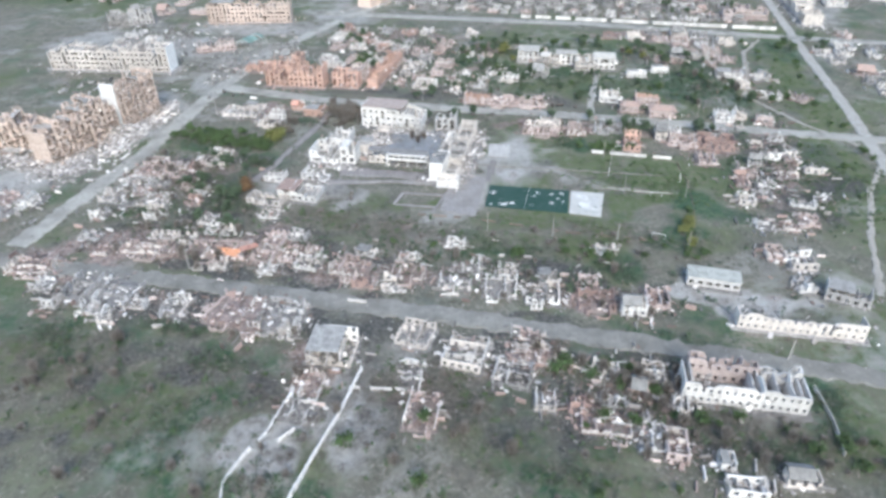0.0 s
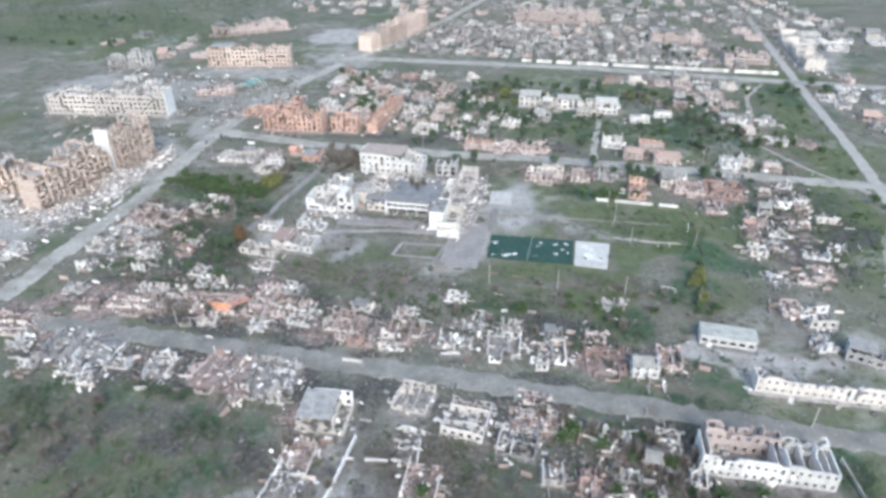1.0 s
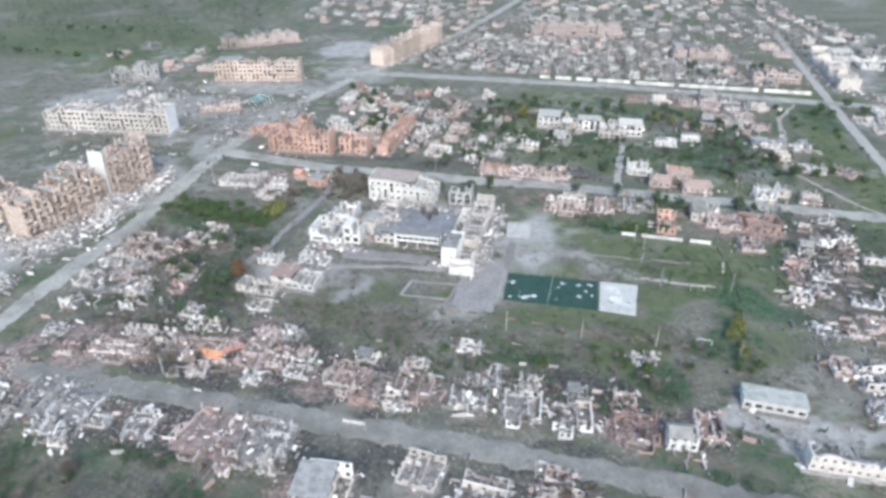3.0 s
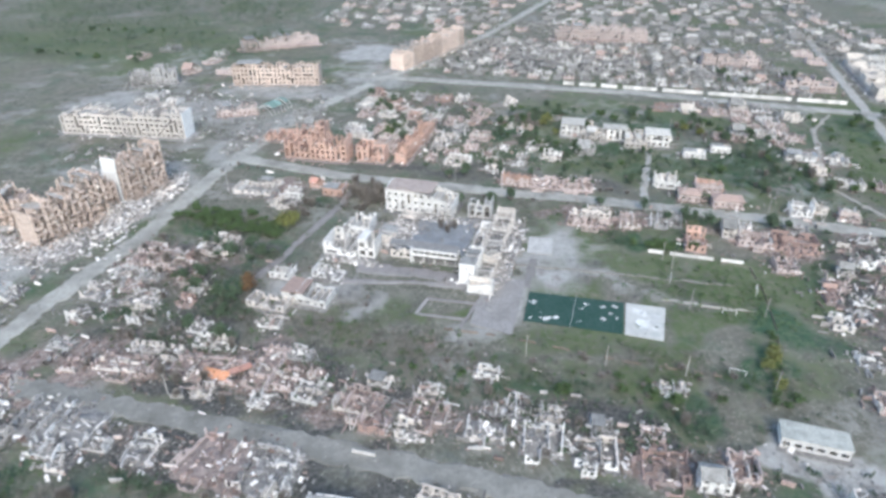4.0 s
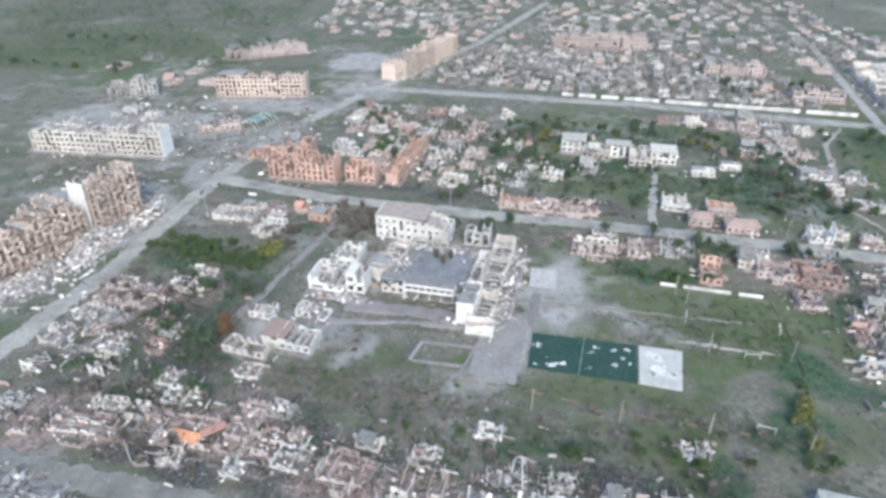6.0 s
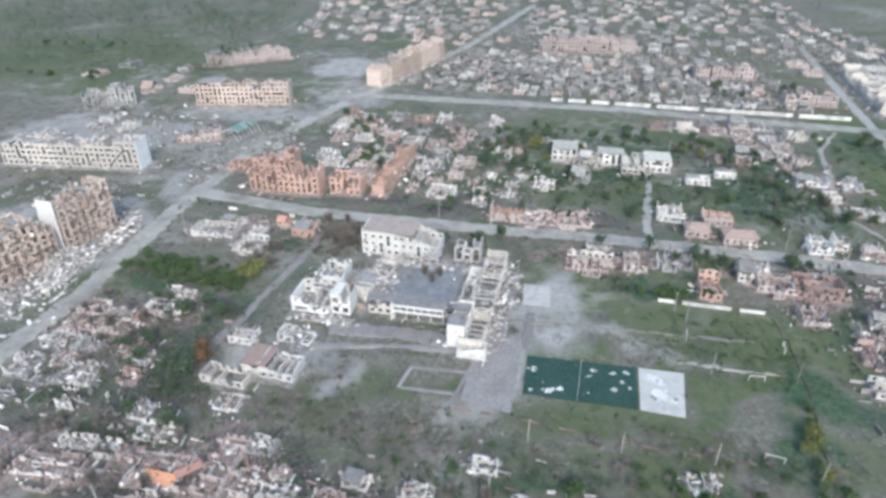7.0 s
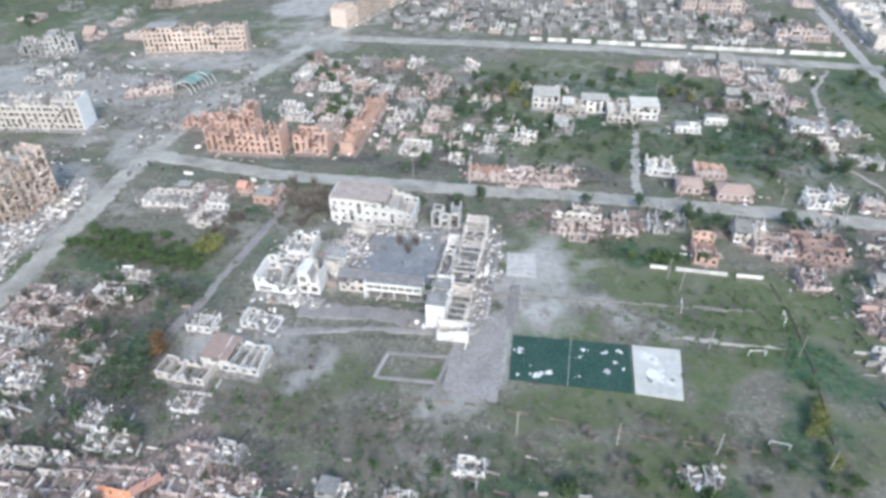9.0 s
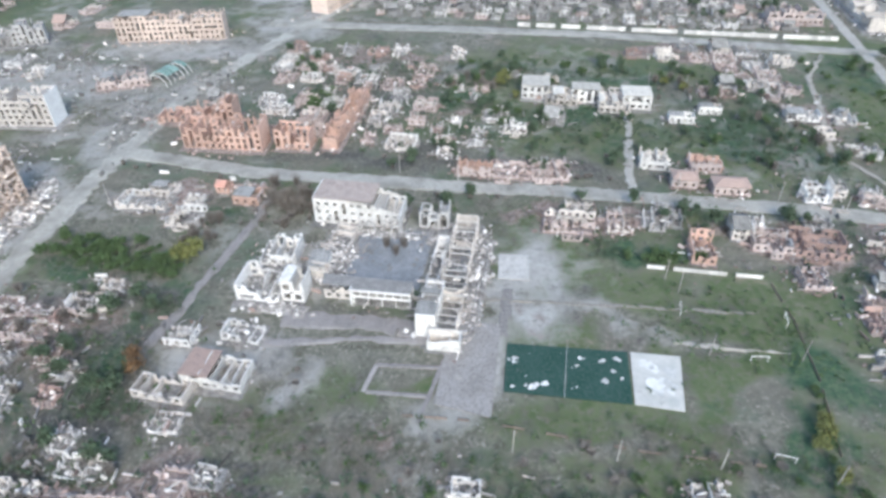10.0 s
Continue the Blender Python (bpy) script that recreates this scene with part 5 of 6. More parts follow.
ruin(69.2, 306.4, 10.6, 5.6, -14, 2.6, 0.6, "cream", "none")
ruin(81.4, 293.0, 9.3, 8.2, -12, 5, 0.5, "pink", "none")
ruin(81.5, 301.9, 5.1, 4.0, -12, 2.6, 0.6, "white", "none")
ruin(98.4, 295.3, 13.5, 7.8, -13, 5, 0.48, "grey", "none")
ruin(102.6, 303.0, 7.4, 3.9, -13, 2.6, 0.6, "grey", "none")
ruin(105.8, 274.7, 8.1, 13.0, -16, 6, 0.6, "orange", "none")
ruin(124.6, 285.3, 7.5, 9.8, -13, 5, 0.8, "white", "gable")
ruin(132.3, 278.1, 13.1, 11.5, -13, 4.5, 0.55, "pink", "none")
ruin(132.8, 290.7, 7.2, 5.7, -13, 2.6, 0.6, "white", "none")
ruin(148.4, 274.1, 17.6, 13.8, -16, 4, 0.55, "red", "none")
ruin(155.5, 287.5, 9.7, 6.8, -16, 2.6, 0.6, "grey", "none")
ruin(136.7, 256.2, 8.4, 9.5, -8, 3.5, 0.6, "pink", "none")
ruin(109.2, 337.5, 11.0, 9.5, -14, 6.5, 0.66, "white", "none")
ruin(130.6, 333.0, 12.5, 10.5, -11, 5.5, 0.6, "orange", "none")
ruin(116.9, 320.9, 10.1, 8.0, -13, 4, 0.8, "pink", "hip")
ruin(133.3, 313.9, 13.9, 8.0, -11, 4, 0.8, "pink", "hip")
ruin(164.7, 305.2, 9.6, 8.4, -10, 5, 0.75, "white", "none")
ruin(168.0, 313.8, 5.3, 4.1, -10, 2.6, 0.6, "cream", "none")
ruin(175.2, 308.7, 5.3, 9.6, -14, 5, 0.7, "cream", "none")
ruin(185.2, 300.1, 8.6, 7.6, -19, 4, 0.6, "pink", "none")
ruin(189.3, 307.2, 4.7, 3.7, -19, 2.6, 0.6, "grey", "none")
ruin(195.4, 373.0, 15.0, 8.1, -13, 4, 0.75, "white", "slab")
ruin(194.7, 382.1, 8.2, 4.0, -13, 2.6, 0.6, "pink", "none")
ruin(213.7, 366.9, 9.2, 8.1, -17, 4, 0.7, "white", "none")
ruin(217.8, 374.7, 5.1, 4.0, -17, 2.6, 0.6, "cream", "slab")
ruin(136.5, 375.6, 11.9, 5.3, -11, 4, 0.9, "white", "slab")
ruin(154.0, 383.5, 10.7, 5.1, -12, 4, 0.9, "cream", "slab")

# an orange sheet-metal roof slid to the roadside
slid = thing("fallen_roof", -77, 186.0, -18, "bright orange roof sheet lying on rubble", "roof piece")
g = Geo()
g.turned(pose(0, 0, 1.3, 30, -4, 0), 10.5, 3.4, 0.15)
part("roof_sheet", g, ORANGE_TILE, slid)
g = Geo()
g.turned(pose(6.4, 4.4, 2.0, 16, 10, 62), 8, 2.4, 0.15)
part("roof_sheet", g, RED_TILE, slid, "dull red roof sheet")

# ---- further streets of ruins ----
PLACED = [(o.matrix_basis.translation.x, o.matrix_basis.translation.y) for o in scene.objects if o.parent is None and o.type == "EMPTY" and o.name.startswith(("ruin", "kinder", "apart", "build", "long", "school"))]


def clear(x, y, r):
    return all((x - a) ** 2 + (y - b) ** 2 > r * r for a, b in PLACED)


FAR = {}


ROAD_POINTS = np.array([(a, b, width / 2) for line, width in ROADS for a, b in line])
ROAD_CELLS = {}
for a, b, half in ROAD_POINTS:
    for i in range(-1, 2):
        for j in range(-1, 2):
            ROAD_CELLS.setdefault((int(a // 16) + i, int(b // 16) + j), []).append((a, b, half))


def on_road(x, y, margin):
    return any((x - a) ** 2 + (y - b) ** 2 < (half + margin) ** 2 for a, b, half in ROAD_CELLS.get((int(x // 16), int(y // 16)), ()))



def plot(seed, x0, x1, y0, y1, step, looks, keep=(0.3, 0.6), chance=0.85, size=(8, 13), detail=0.7, avoid=(), far=False, space=12.5):
    """Rows of plots along the street grid, with a ruin on most of them."""
    rnd = random.Random(seed)
    rows = int((y1 - y0) / step)
    for j in range(rows + 1):
        x = x0 + rnd.uniform(0, step * 0.5)
        while x < x1:
            px, py = x + rnd.uniform(-2, 2), y0 + j * step - (x - x0) * 0.23 + rnd.uniform(-3, 3)
            x += step * rnd.uniform(0.85, 1.25)
            if rnd.random() > chance or not clear(px, py, space) or on_road(px, py, 6.5) or any(a < px < b and c < py < d for a, b, c, d in (*avoid, (138, 190, 322, 402), (222, 262, 300, 440), (76, 98, 124, 146))):
                continue
            PLACED.append((px, py))
            w, d = rnd.uniform(*size), rnd.uniform(*size)
            ruin(px, py, w, d, rnd.uniform(-18, -8), rnd.uniform(3, 4.6), rnd.uniform(*keep), rnd.choice(looks), rnd.choice(["none"] * 15 + ["gable"]), detail, 1.0, FAR if far else None)


MIXED = ["white", "cream", "pink", "pink", "grey", "cream", "red"]
for x0_, x1_, y0_, y1_, seed_ in ((137, 168, 196, 217, 61), (146, 177, 224, 245, 77), (157, 186, 250, 271, 78), (168, 196, 274, 295, 79)):
    plot(seed_, x0_, x1_, y0_, y1_, 10, MIXED, (0.25, 0.5), 0.8, (5, 9), space=9)
plot(62, -64, 58, 405, 500, 15, MIXED, (0.35, 0.7), 0.75, (7, 13), avoid=((20, 62, 380, 470),))
plot(63, 140, 250, 460, 500, 15, MIXED, (0.3, 0.6), 0.8, far=True)
plot(64, 170, 226, 345, 450, 14, ["white", "pink", "pink", "grey"], (0.3, 0.6), 0.75, avoid=((160, 185, 340, 380),))
plot(65, 262, 360, 330, 470, 15, ["white", "pink", "grey", "cream"], (0.3, 0.6), 0.75, avoid=((255, 275, 320, 420),), far=True)
plot(66, -30, 260, 560, 690, 10.5, ["grey", "grey", "grey", "grey", "pink", "white"], (0.2, 0.5), 0.92, (4, 9), 0.5, far=True, space=8)
plot(67, -140, 420, 740, 1300, 21, ["pink", "grey", "grey", "grey"], (0.3, 0.6), 0.85, (7, 14), 0.4, far=True)
plot(68, -250, -190, 440, 500, 20, ["grey", "white"], (0.3, 0.5), 0.7)
plot(74, -160, -100, 236, 262, 14, ["cream", "pink", "white"], (0.3, 0.5), 0.7, (6, 10), space=13)
plot(75, -130, 140, 432, 445, 15, MIXED, (0.35, 0.6), 0.6, (7, 12), space=14)
plot(76, -30, 170, 352, 392, 14, MIXED, (0.3, 0.6), 0.35, (5, 9), space=15, avoid=((55, 145, 335, 430),))
plot(69, -260, -150, 200, 262, 17, ["white", "grey", "pink"], (0.25, 0.45), 0.8, (9, 14))
plot(70, -290, -150, 570, 640, 30, ["pink", "grey"], (0.4, 0.7), 0.5, (9, 16), 0.4, far=True)
plot(71, 300, 420, 560, 720, 24, ["white", "grey", "pink", "white"], (0.5, 0.8), 0.7, (10, 20), 0.4, far=True)
plot(90, -138, 92, 186, 210, 9, MIXED, (0.3, 0.55), 0.85, (4, 8), 0.8, space=9.0)
plot(91, -142, -36, 160, 178, 9, MIXED, (0.3, 0.5), 0.85, (4, 8), 0.8, space=8.5)
plot(92, 20, 78, 108, 134, 9, MIXED, (0.3, 0.5), 0.8, (4, 8), 0.8, space=8.5)
plot(93, -60, 200, 375, 470, 10, MIXED, (0.35, 0.6), 0.4, (4, 8), 0.6, space=9.5, avoid=((55, 145, 335, 430),))
plot(94, -140, -90, 220, 275, 9, MIXED, (0.3, 0.5), 0.6, (4, 7), 0.7, space=9)
plot(72, 150, 280, 90, 150, 17, ["white", "grey", "pink"], (0.3, 0.5), 0.45, (7, 11))

for key, (geo_, material_) in FAR.items():
    tagged(new("distant_ruins", geo_.mesh("distant_ruins", material_)), "distant ruined houses merging into grey rubble", "ruins", kind="stuff")

# ---- loose debris ----


def debris(name, seed, n, spots, material, size, label):
    rnd = random.Random(seed)
    g = Geo()
    for _ in range(n):
        x, y, rx, ry = rnd.choice(spots)
        s = rnd.uniform(*size)
        a, b = rnd.gauss(0, 0.5) * rx, rnd.gauss(0, 0.5) * ry
        if seed > 100 and on_road(x + a, y + b - a * 0.23, -1.2):
            continue
        m = pose(x + a, y + b - a * 0.23, s * 0.1, rnd.uniform(-25, 25), rnd.uniform(-25, 25), rnd.uniform(0, 180))
        g.turned(m, s * rnd.uniform(0.7, 2.4), s, s * 0.4)
    tagged(new(name, g.mesh(name, material)), label, "debris", kind="stuff")


AROUND = [(x, y, 13, 13) for x, y in PLACED]
debris("debris", 81, 5000, AROUND, LOOSE["white"], (0.15, 0.55), "pale broken concrete scattered between the ruins")
debris("debris", 82, 5500, AROUND, LOOSE["pink"], (0.2, 0.8), "broken brick scattered between the ruins")
debris("debris", 83, 5000, AROUND, LOOSE["grey"], (0.25, 1.0), "grey rubble scattered between the ruins")
debris("debris", 84, 900, [(-100, 172, 90, 6), (0, 148, 80, 6), (100, 122, 50, 6), (-148, 260, 8, 60), (20, 326, 90, 6)], LOOSE["grey"], (0.15, 0.5), "small debris along the road edges")
debris("debris", 85, 1200, [(34, 262, 10, 28), (18, 230, 8, 18), (-40, 232, 12, 12), (105, 148, 14, 8)], LOOSE["grey"], (0.1, 0.35), "small grey debris on the ash-covered yard")


def stubs(seed, n, spots, material, label):
    """Stumps of walls, sheds and garden walls, set roughly along the street grid."""
    rnd = random.Random(seed)
    g = Geo()
    for _ in range(n):
        x, y, rx, ry = rnd.choice(spots)
        a, b = rnd.gauss(0, 0.5) * rx, rnd.gauss(0, 0.5) * ry
        hh = rnd.choice([0.4, 0.6, 0.9, 1.2, 1.7]) * rnd.uniform(0.7, 1.2)
        m = pose(x + a, y + b - a * 0.23, hh * 0.42, rnd.uniform(-8, 8), rnd.uniform(-5, 5), -13 + rnd.choice([0, 90]) + rnd.gauss(0, 9))
        g.turned(m, rnd.uniform(0.6, 4.5), 0.32, hh)
    tagged(new("wall_stumps", g.mesh("wall_stumps", material)), label, "wall stumps", kind="stuff")


HOUSES = [(x, y, 11, 11) for x, y in PLACED if y < 520]
stubs(91, 800, HOUSES, RUBBLE["white"], "pale stumps of walls between the ruins")
stubs(92, 850, HOUSES, RUBBLE["pink"], "brick stumps of walls between the ruins")
stubs(93, 850, HOUSES, RUBBLE["grey"], "grey stumps of walls between the ruins")
TOWER = [(-158, 300, 10, 30), (-176, 270, 14, 16), (-200, 272, 30, 8), (-150, 330, 8, 16)]
debris("debris", 86, 2600, TOWER, RUBBLE["white"], (0.3, 1.3), "pale rubble spilled from the gutted blocks")
debris("debris", 88, 60, [(-6, 282, 12, 12), (-14, 290, 8, 8)], LOOSE["grey"], (0.2, 0.8), "grey debris in the scorched courtyard")
stubs(94, 500, TOWER, RUBBLE["white"], "broken slabs standing in the rubble of the blocks")
ROWS_ = [(-110, 192, 22, 9), (-75, 186, 20, 9), (-45, 180, 20, 10), (-15, 172, 20, 9), (15, 166, 20, 10), (45, 160, 18, 10), (70, 152, 14, 8), (-120, 164, 22, 9), (-80, 154, 20, 9), (-52, 150, 14, 9), (32, 126, 14, 10), (52, 98, 14, 9), (66, 90, 10, 9)]
debris("debris", 101, 1500, ROWS_, LOOSE["white"], (0.15, 0.6), "pale rubble filling the street rows")
debris("debris", 102, 1700, ROWS_, LOOSE["pink"], (0.15, 0.6), "brick rubble filling the street rows")
debris("debris", 103, 1500, ROWS_, LOOSE["grey"], (0.15, 0.6), "grey rubble filling the street rows")
WEST = [(-170, 440, 50, 30), (-190, 370, 40, 16), (-200, 230, 40, 20), (-130, 400, 14, 30), (-100, 450, 20, 40), (-180, 480, 50, 20)]
debris("debris", 87, 2200, WEST, LOOSE["grey"], (0.25, 0.8), "grey rubble on bare lots")
stubs(95, 350, WEST, RUBBLE["grey"], "pale broken walls on bare lots")

BEYOND = [(40, 620, 90, 50), (140, 590, 90, 50), (200, 620, 70, 50), (330, 640, 60, 80), (100, 720, 160, 40)]
stubs(96, 1100, BEYOND, LOOSE["white"], "pale broken walls of the far streets")
stubs(97, 1100, BEYOND, LOOSE["grey"], "grey broken walls of the far streets")
debris("debris", 89, 2500, BEYOND, LOOSE["grey"], (0.5, 1.6), "grey rubble of the far streets")

# ---- trees and scrub ----


def crown(seed, r, h, n, leaf, squash=0.8, bottom=0.25):
    """Many small leaf clumps in a few uneven lobes."""
    rnd = random.Random(seed)
    g = Geo()
    lobes = [(Vector((rnd.uniform(-0.55, 0.55) * r, rnd.uniform(-0.55, 0.55) * r, h * rnd.uniform(bottom + 0.2, 0.85))), r * rnd.uniform(0.35, 0.65)) for _ in range(6)]
    for _ in range(n):
        c, q = rnd.choice(lobes)
        p = c + Vector((rnd.gauss(0, 0.5), rnd.gauss(0, 0.5), rnd.gauss(0, 0.5) * squash)) * q
        p.z = max(p.z, h * bottom * 0.5)
        s = leaf * rnd.uniform(0.5, 1.4)
        m = pose(*p, rnd.uniform(0, 360), rnd.uniform(0, 360), rnd.uniform(0, 360))
        k = len(g.v)
        g.v += [tuple(m @ Vector(q2)) for q2 in ((-s, 0, 0), (0, -s * 0.6, 0.12 * s), (s, 0, 0), (0, s * 0.6, 0.12 * s))]
        g.f.append((k, k + 1, k + 2, k + 3))
    return g


def limbs(seed, h, r, n, thick):
    rnd = random.Random(seed)
    g = Geo()
    g.bar((0, 0, -0.3), (rnd.uniform(-0.2, 0.2), rnd.uniform(-0.2, 0.2), h * 0.45), thick)
    for _ in range(n):
        a = rnd.uniform(0, 6.283)
        z = h * rnd.uniform(0.2, 0.5)
        g.bar((0, 0, z), (math.cos(a) * r * rnd.uniform(0.3, 0.7), math.sin(a) * r * rnd.uniform(0.3, 0.7), z + h * rnd.uniform(0.2, 0.5)), thick * 0.5)
    return g


def twigs(seed, h, r, n):
    """A bare crown of thin twigs."""
    rnd = random.Random(seed)
    g = Geo()
    for _ in range(n):
        a, b = rnd.uniform(0, 6.283), rnd.uniform(0.1, 0.75)
        p = Vector((math.cos(a) * r * b * 0.6, math.sin(a) * r * b * 0.6, h * rnd.uniform(0.15, 0.7)))
        q = p + Vector((math.cos(a + rnd.uniform(-1, 1)) * r * rnd.uniform(0.15, 0.5), math.sin(a + rnd.uniform(-1, 1)) * r * rnd.uniform(0.15, 0.5), h * rnd.uniform(0.1, 0.35)))
        side = Vector((rnd.uniform(-1, 1), rnd.uniform(-1, 1), rnd.uniform(-0.4, 0.4))) * 0.09
        k = len(g.v)
        g.v += [tuple(p - side), tuple(p + side), tuple(q)]
        g.f.append((k, k + 1, k + 2))
    return g


def tree_kind(name, label, category, group, seed, h, r, material, n, leaf):
    e = thing(name, 0, -3000, 0, label, category, group)
    part("trunk", limbs(seed, h, r, 5, 0.12 + h * 0.02), BARK, e)
    part("crown", twigs(seed, h, r, n) if leaf == 0 else crown(seed, r, h, n, leaf), material, e)
    return e


def grow(kinds, seed, n, areas, near=0.0):
    rnd = random.Random(seed)
    for _ in range(n):
        (x, y), (rx, ry) = rnd.choice(areas)
        a, b = rnd.uniform(-1, 1) * rx, rnd.uniform(-1, 1) * ry
        px, py = x + a, y + b - a * 0.23
        if on_road(px, py, 1.5):
            continue
        src = rnd.choice(kinds)
        s = rnd.uniform(0.5, 1.15)
        copy_thing(src, pose(px, py, 0, 0, 0, rnd.uniform(0, 360)) @ Matrix.Diagonal((s, s, s * rnd.uniform(0.8, 1.15), 1)))


def scrub(name, seed, n, spots, material, label, r=1.3, h=1.4, twig=26, leaf=0.0):
    rnd = random.Random(seed)
    g = Geo()
    for _ in range(n):
        (x, y), (rx, ry) = rnd.choice(spots)
        a, b = rnd.gauss(0, 0.55) * rx, rnd.gauss(0, 0.55) * ry
        cx, cy, s = x + a, y + b - a * 0.23, rnd.uniform(0.5, 1.4)
        if on_road(cx, cy, 0.5):
            continue
        for _ in range(twig):
            an, q = rnd.uniform(0, 6.283), rnd.random()
            p = Vector((cx + math.cos(an) * r * q * s, cy + math.sin(an) * r * q * s, h * s * rnd.random() * (1 - 0.6 * q)))
            t = p + Vector((rnd.uniform(-0.6, 0.6), rnd.uniform(-0.6, 0.6), rnd.uniform(0.1, 0.6))) * s * (1 + leaf)
            side = Vector((rnd.uniform(-1, 1), rnd.uniform(-1, 1), 0)) * (0.07 + 0.3 * leaf)
            k = len(g.v)
            g.v += [tuple(p - side), tuple(p + side), tuple(t)]
            g.f.append((k, k + 1, k + 2))
    tagged(new(name, g.mesh(name, material)), label, "scrub", kind="stuff")


FIELD = [((-90, 112), (60, 36)), ((-120, 130), (34, 20)), ((-55, 105), (40, 34)), ((15, 90), (60, 20)), ((90, 90), (40, 14)), ((0, 112), (20, 14)), ((60, 112), (30, 18))]
INNER = [((-45, 215), (44, 12)), ((-10, 200), (60, 10)), ((-95, 245), (24, 26)), ((80, 192), (46, 12)), ((-110, 292), (30, 12)), ((-85, 195), (50, 14)), ((60, 300), (60, 16)), ((-120, 240), (20, 30))]
FURTHER = [((90, 370), (60, 26)), ((60, 440), (80, 26)), ((170, 360), (30, 50)), ((170, 240), (30, 50)), ((-20, 450), (50, 40)), ((20, 172), (90, 14))]
scrub("scrub", 201, 2600, FIELD, TWIG, "bare grey-brown scrub over the overgrown field")
scrub("brambles", 207, 3600, FIELD, BRAMBLE, "dark brown brambles over the overgrown field", h=1.1, twig=22)
scrub("brambles", 208, 2600, INNER, BRAMBLE, "dark brown brambles around the school grounds", h=0.9, twig=18)
scrub("scrub", 202, 1800, INNER, TWIG, "bare grey-brown scrub around the school grounds")
scrub("scrub", 203, 1500, FURTHER, TWIG, "bare scrub in old gardens", twig=18)
scrub("weeds", 204, 900, FIELD + INNER, LEAF, "green weeds on waste ground", h=0.8, twig=18, leaf=0.6)
scrub("weeds", 205, 1500, FURTHER, DARK_LEAF, "dark green weeds in old gardens", h=1.2, twig=18, leaf=0.8)
scrub("weeds", 206, 700, [((225, 340), (24, 80)), ((190, 240), (24, 50)), ((105, 235), (30, 20))], LEAF, "green weeds along the grass strip", h=0.6, twig=14, leaf=0.6)

TALL = [(c, (a * 0.9, b * 0.9)) for c, (a, b), _ in LUSH if not 85 < c[0] < 140 or c[1] > 300 or c[1] < 140]
scrub("undergrowth", 209, 1500, TALL, DARK_LEAF, "tall dark green undergrowth between the plots", r=1.6, h=1.1, twig=16, leaf=0.6)
scrub("brambles", 210, 1500, TALL, BRAMBLE, "dark brown brambles in the tall undergrowth", h=1.4, twig=16)
def wood(seed, n, x0, x1, y0, y1):
    """A far wood: many small clumps in uneven crowns."""
    rnd = random.Random(seed)
    g = Geo()
    for _ in range(n):
        px, py = rnd.uniform(x0, x1), rnd.uniform(y0, y1)
        if on_road(px, py, 4) or noise.noise((px * 0.02, py * 0.02, 3)) < -0.18:
            continue
        top, r = rnd.uniform(5, 11), rnd.uniform(2.2, 4.2)
        for _ in range(16):
            p = Vector((px + rnd.gauss(0, 0.5) * r, py + rnd.gauss(0, 0.5) * r, top * rnd.uniform(0.15, 1)))
            q = rnd.uniform(0.6, 1.3)
            k = len(g.v)
            g.v += [tuple(p + Vector((rnd.uniform(-1, 1), rnd.uniform(-1, 1), rnd.uniform(-0.6, 0.6))) * q) for _ in range(3)]
            g.f.append((k, k + 1, k + 2))
    tagged(new("far_wood", g.mesh("far_wood", DARK_LEAF)), "dark green wood in the far distance", "wood", kind="stuff")


wood(301, 2600, -520, -170, 590, 1000)
wood(302, 1500, -150, 500, 820, 1500)
GREENS = [tree_kind("bush", "green leafy bush on waste ground", "bush", "green bushes", 100 + i, 3.2, 2.6, LEAF, 260, 0.42) for i in range(3)]
DARKS = [tree_kind("tree", "dark green leafy tree beside ruined plots", "tree", "dark green trees", 110 + i, 6.0, 3.2, DARK_LEAF, 420, 0.45) for i in range(3)]
BARES = [tree_kind("bare_tree", "bare grey-brown tree with thin twigs", "tree", "bare trees", 120 + i, 6.0, 2.6, TWIG, 420, 0) for i in range(3)]
SHRUBS = [tree_kind("bare_shrub", "bare grey-brown shrub on waste ground", "shrub", "bare shrubs", 130 + i, 2.4, 2.2, TWIG, 300, 0) for i in range(3)]
RUSTS = [tree_kind("tree", "rust-brown tree beside a burnt house", "tree", "", 140, 6.0, 2.8, RUST_LEAF, 420, 0.4)]
YELLOWS = [tree_kind("tree", "yellow-green leafy tree beside the school drive", "tree", "", 150, 7.0, 4.0, YELLOW_LEAF, 600, 0.5)]
copy_thing(YELLOWS[0], pose(-75, 290, 0))
copy_thing(YELLOWS[0], pose(-79, 287, 0, 0, 0, 90))
for px, py in ((-3, 283), (0, 287), (-6, 288)):
    copy_thing(BARES[1], pose(px, py, 0, 0, 0, px * 40))
copy_thing(RUSTS[0], pose(-82, 240, 0))
copy_thing(RUSTS[0], pose(-80, 235, 0, 0, 0, 80))
grow(GREENS, 1, 60, [((-110, 296), (24, 9)), ((-95, 290), (16, 8))])
grow(DARKS + SHRUBS, 2, 48, [((-95, 245), (16, 18)), ((-92, 228), (16, 8)), ((-97, 265), (18, 6)), ((-90, 205), (14, 5))])
for k in range(10):
    a = random.Random(400 + k)
    copy_thing(BARES[k % 3], pose(a.uniform(-52, -36), a.uniform(312, 332), 0, 0, 0, a.uniform(0, 360)) @ Matrix.Diagonal((1.5, 1.5, 1.5, 1)))
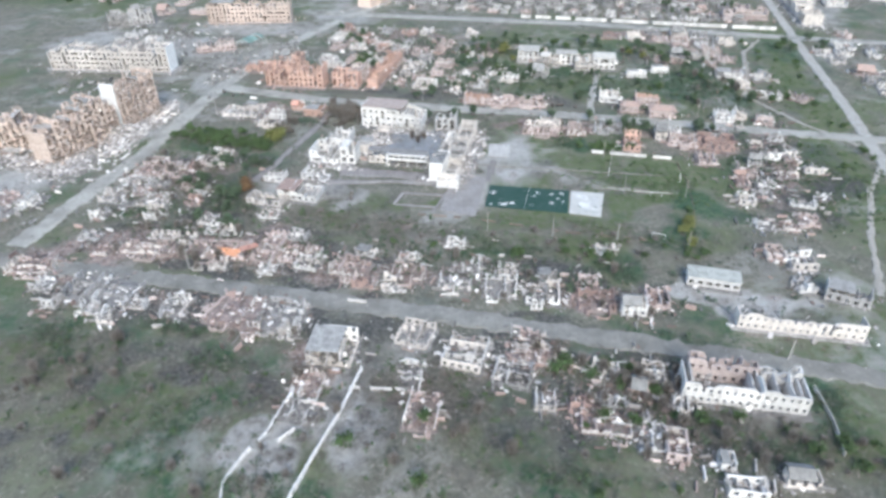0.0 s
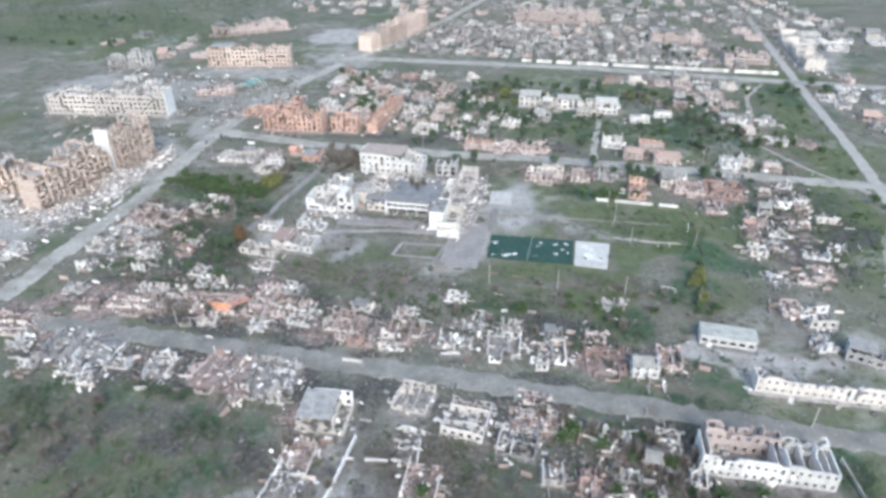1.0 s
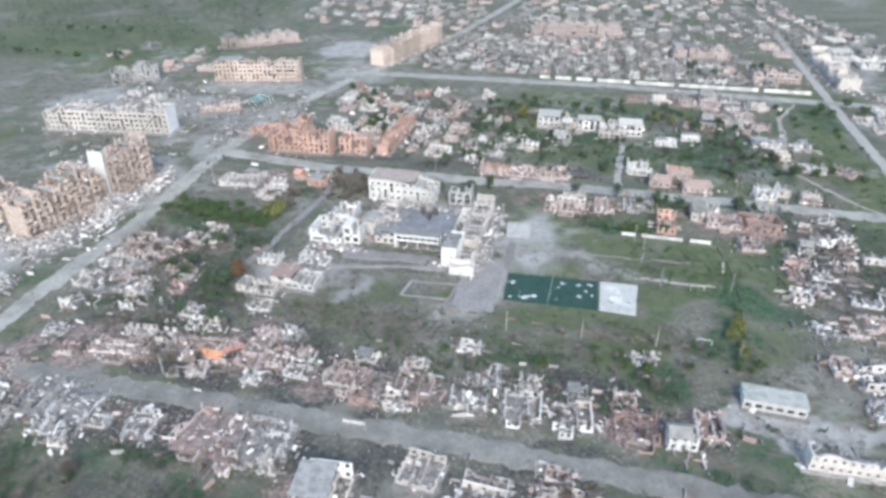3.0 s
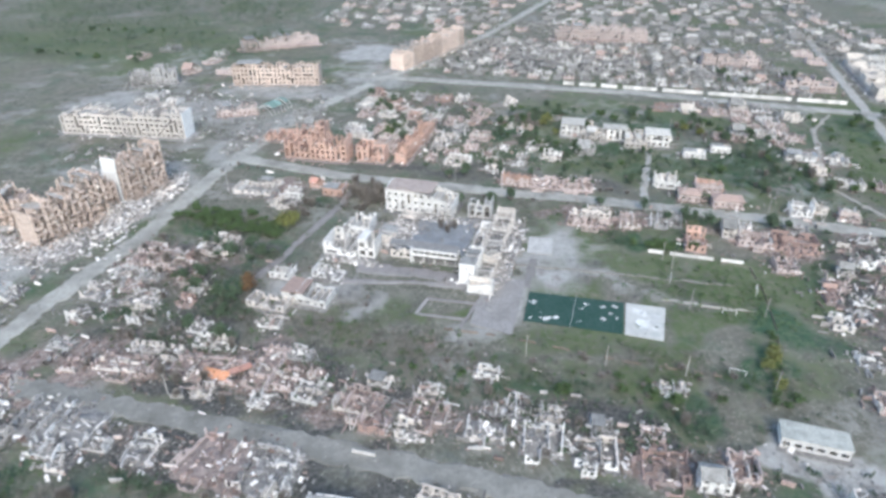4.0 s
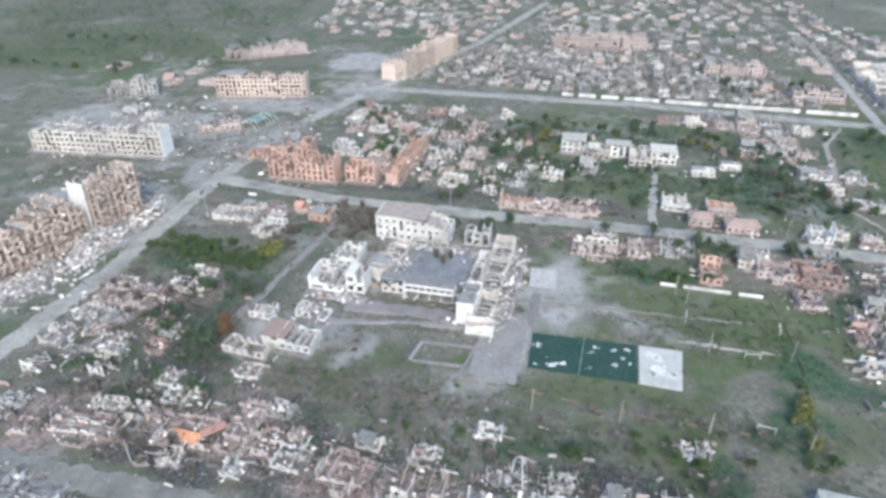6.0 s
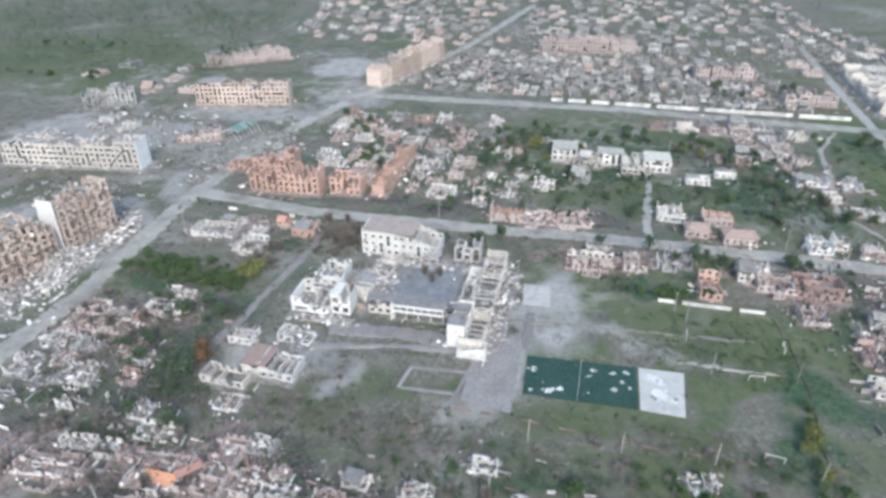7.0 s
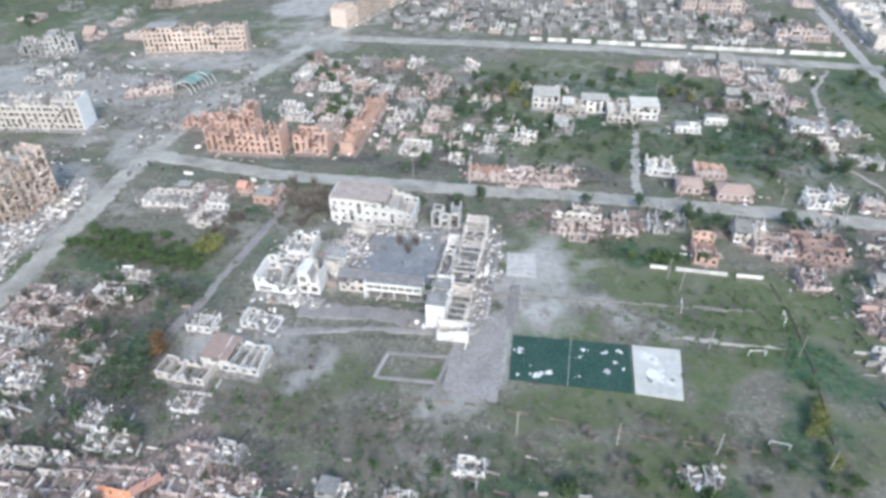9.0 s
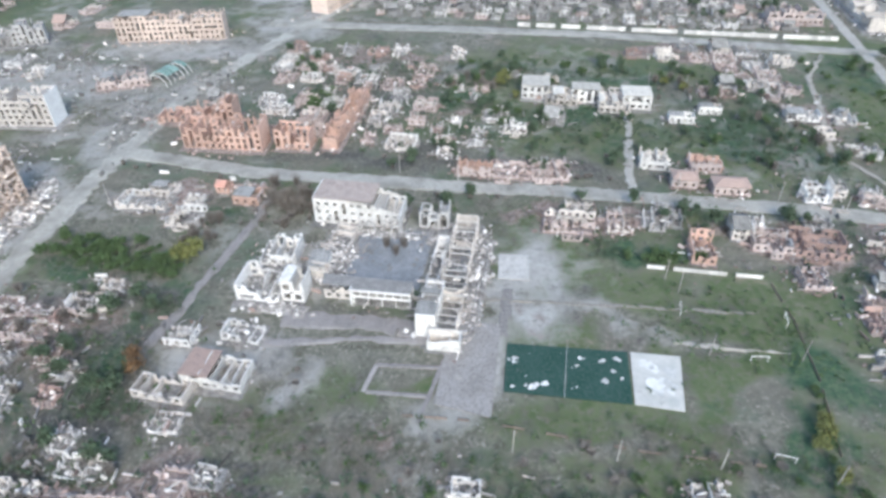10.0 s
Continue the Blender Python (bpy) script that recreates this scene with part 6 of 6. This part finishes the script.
for k in range(9):
    a = random.Random(430 + k)
    copy_thing((GREENS + YELLOWS)[k % 4], pose(113 - 1.3 * k + a.uniform(-1, 1), 212 - 3.9 * k + a.uniform(-1, 1), 0, 0, 0, a.uniform(0, 360)) @ Matrix.Diagonal((0.6, 0.6, 0.55, 1)))
grow(BARES + SHRUBS, 3, 60, [((-40, 322), (8, 14)), ((-50, 315), (8, 10)), ((-75, 305), (14, 8)), ((-100, 355), (30, 6))])
grow(DARKS + GREENS, 4, 90, [((45, 405), (20, 22)), ((60, 440), (24, 14)), ((95, 448), (36, 10)), ((-40, 418), (9, 16)), ((85, 370), (34, 16)), ((-52, 470), (10, 20))])
grow(YELLOWS + BARES, 5, 26, [((148, 405), (14, 14)), ((52, 425), (14, 14))])
grow(DARKS + GREENS + BARES, 6, 60, [((150, 345), (20, 18)), ((175, 390), (14, 30)), ((160, 425), (24, 10)), ((190, 340), (16, 12))])
grow(SHRUBS + BARES, 7, 60, [((-90, 112), (50, 34)), ((-120, 130), (30, 18)), ((-50, 120), (20, 20)), ((-60, 90), (40, 24))])
grow(SHRUBS + GREENS + BARES, 8, 110, [((20, 88), (50, 16)), ((55, 118), (22, 14)), ((95, 88), (26, 8)), ((60, 108), (14, 12))])
grow(SHRUBS, 9, 18, [((-45, 215), (40, 10)), ((-20, 200), (40, 8)), ((30, 195), (30, 5)), ((-60, 240), (30, 14)), ((70, 190), (30, 6))])
grow(GREENS + SHRUBS, 10, 34, [((90, 180), (18, 10)), ((62, 180), (12, 10)), ((15, 185), (30, 8))])
grow(SHRUBS + BARES, 11, 60, [((-90, 190), (50, 14)), ((-20, 172), (40, 14)), ((50, 160), (40, 14)), ((-115, 225), (20, 24)), ((-120, 255), (16, 20))])
grow(SHRUBS + DARKS, 12, 90, [((60, 312), (60, 12)), ((40, 345), (60, 12)), ((120, 300), (40, 14))])
grow(DARKS + GREENS, 13, 60, [((-280, 690), (110, 12)), ((-330, 600), (60, 10)), ((230, 530), (40, 14)), ((270, 440), (16, 30))])
copy_thing(YELLOWS[0], pose(107, 197, 0, 0, 0, 30) @ Matrix.Diagonal((0.8, 0.8, 0.6, 1)))
copy_thing(YELLOWS[0], pose(104, 193, 0, 0, 0, 130) @ Matrix.Diagonal((0.7, 0.7, 0.5, 1)))
grow(GREENS, 14, 40, [((210, 300), (20, 70)), ((240, 400), (14, 40)), ((90, 272), (14, 3))])
for o in [q for q in scene.objects if q.parent is None and q.matrix_basis.translation.y < -2000]:
    for c in [*o.children_recursive, o]:
        bpy.data.objects.remove(c)
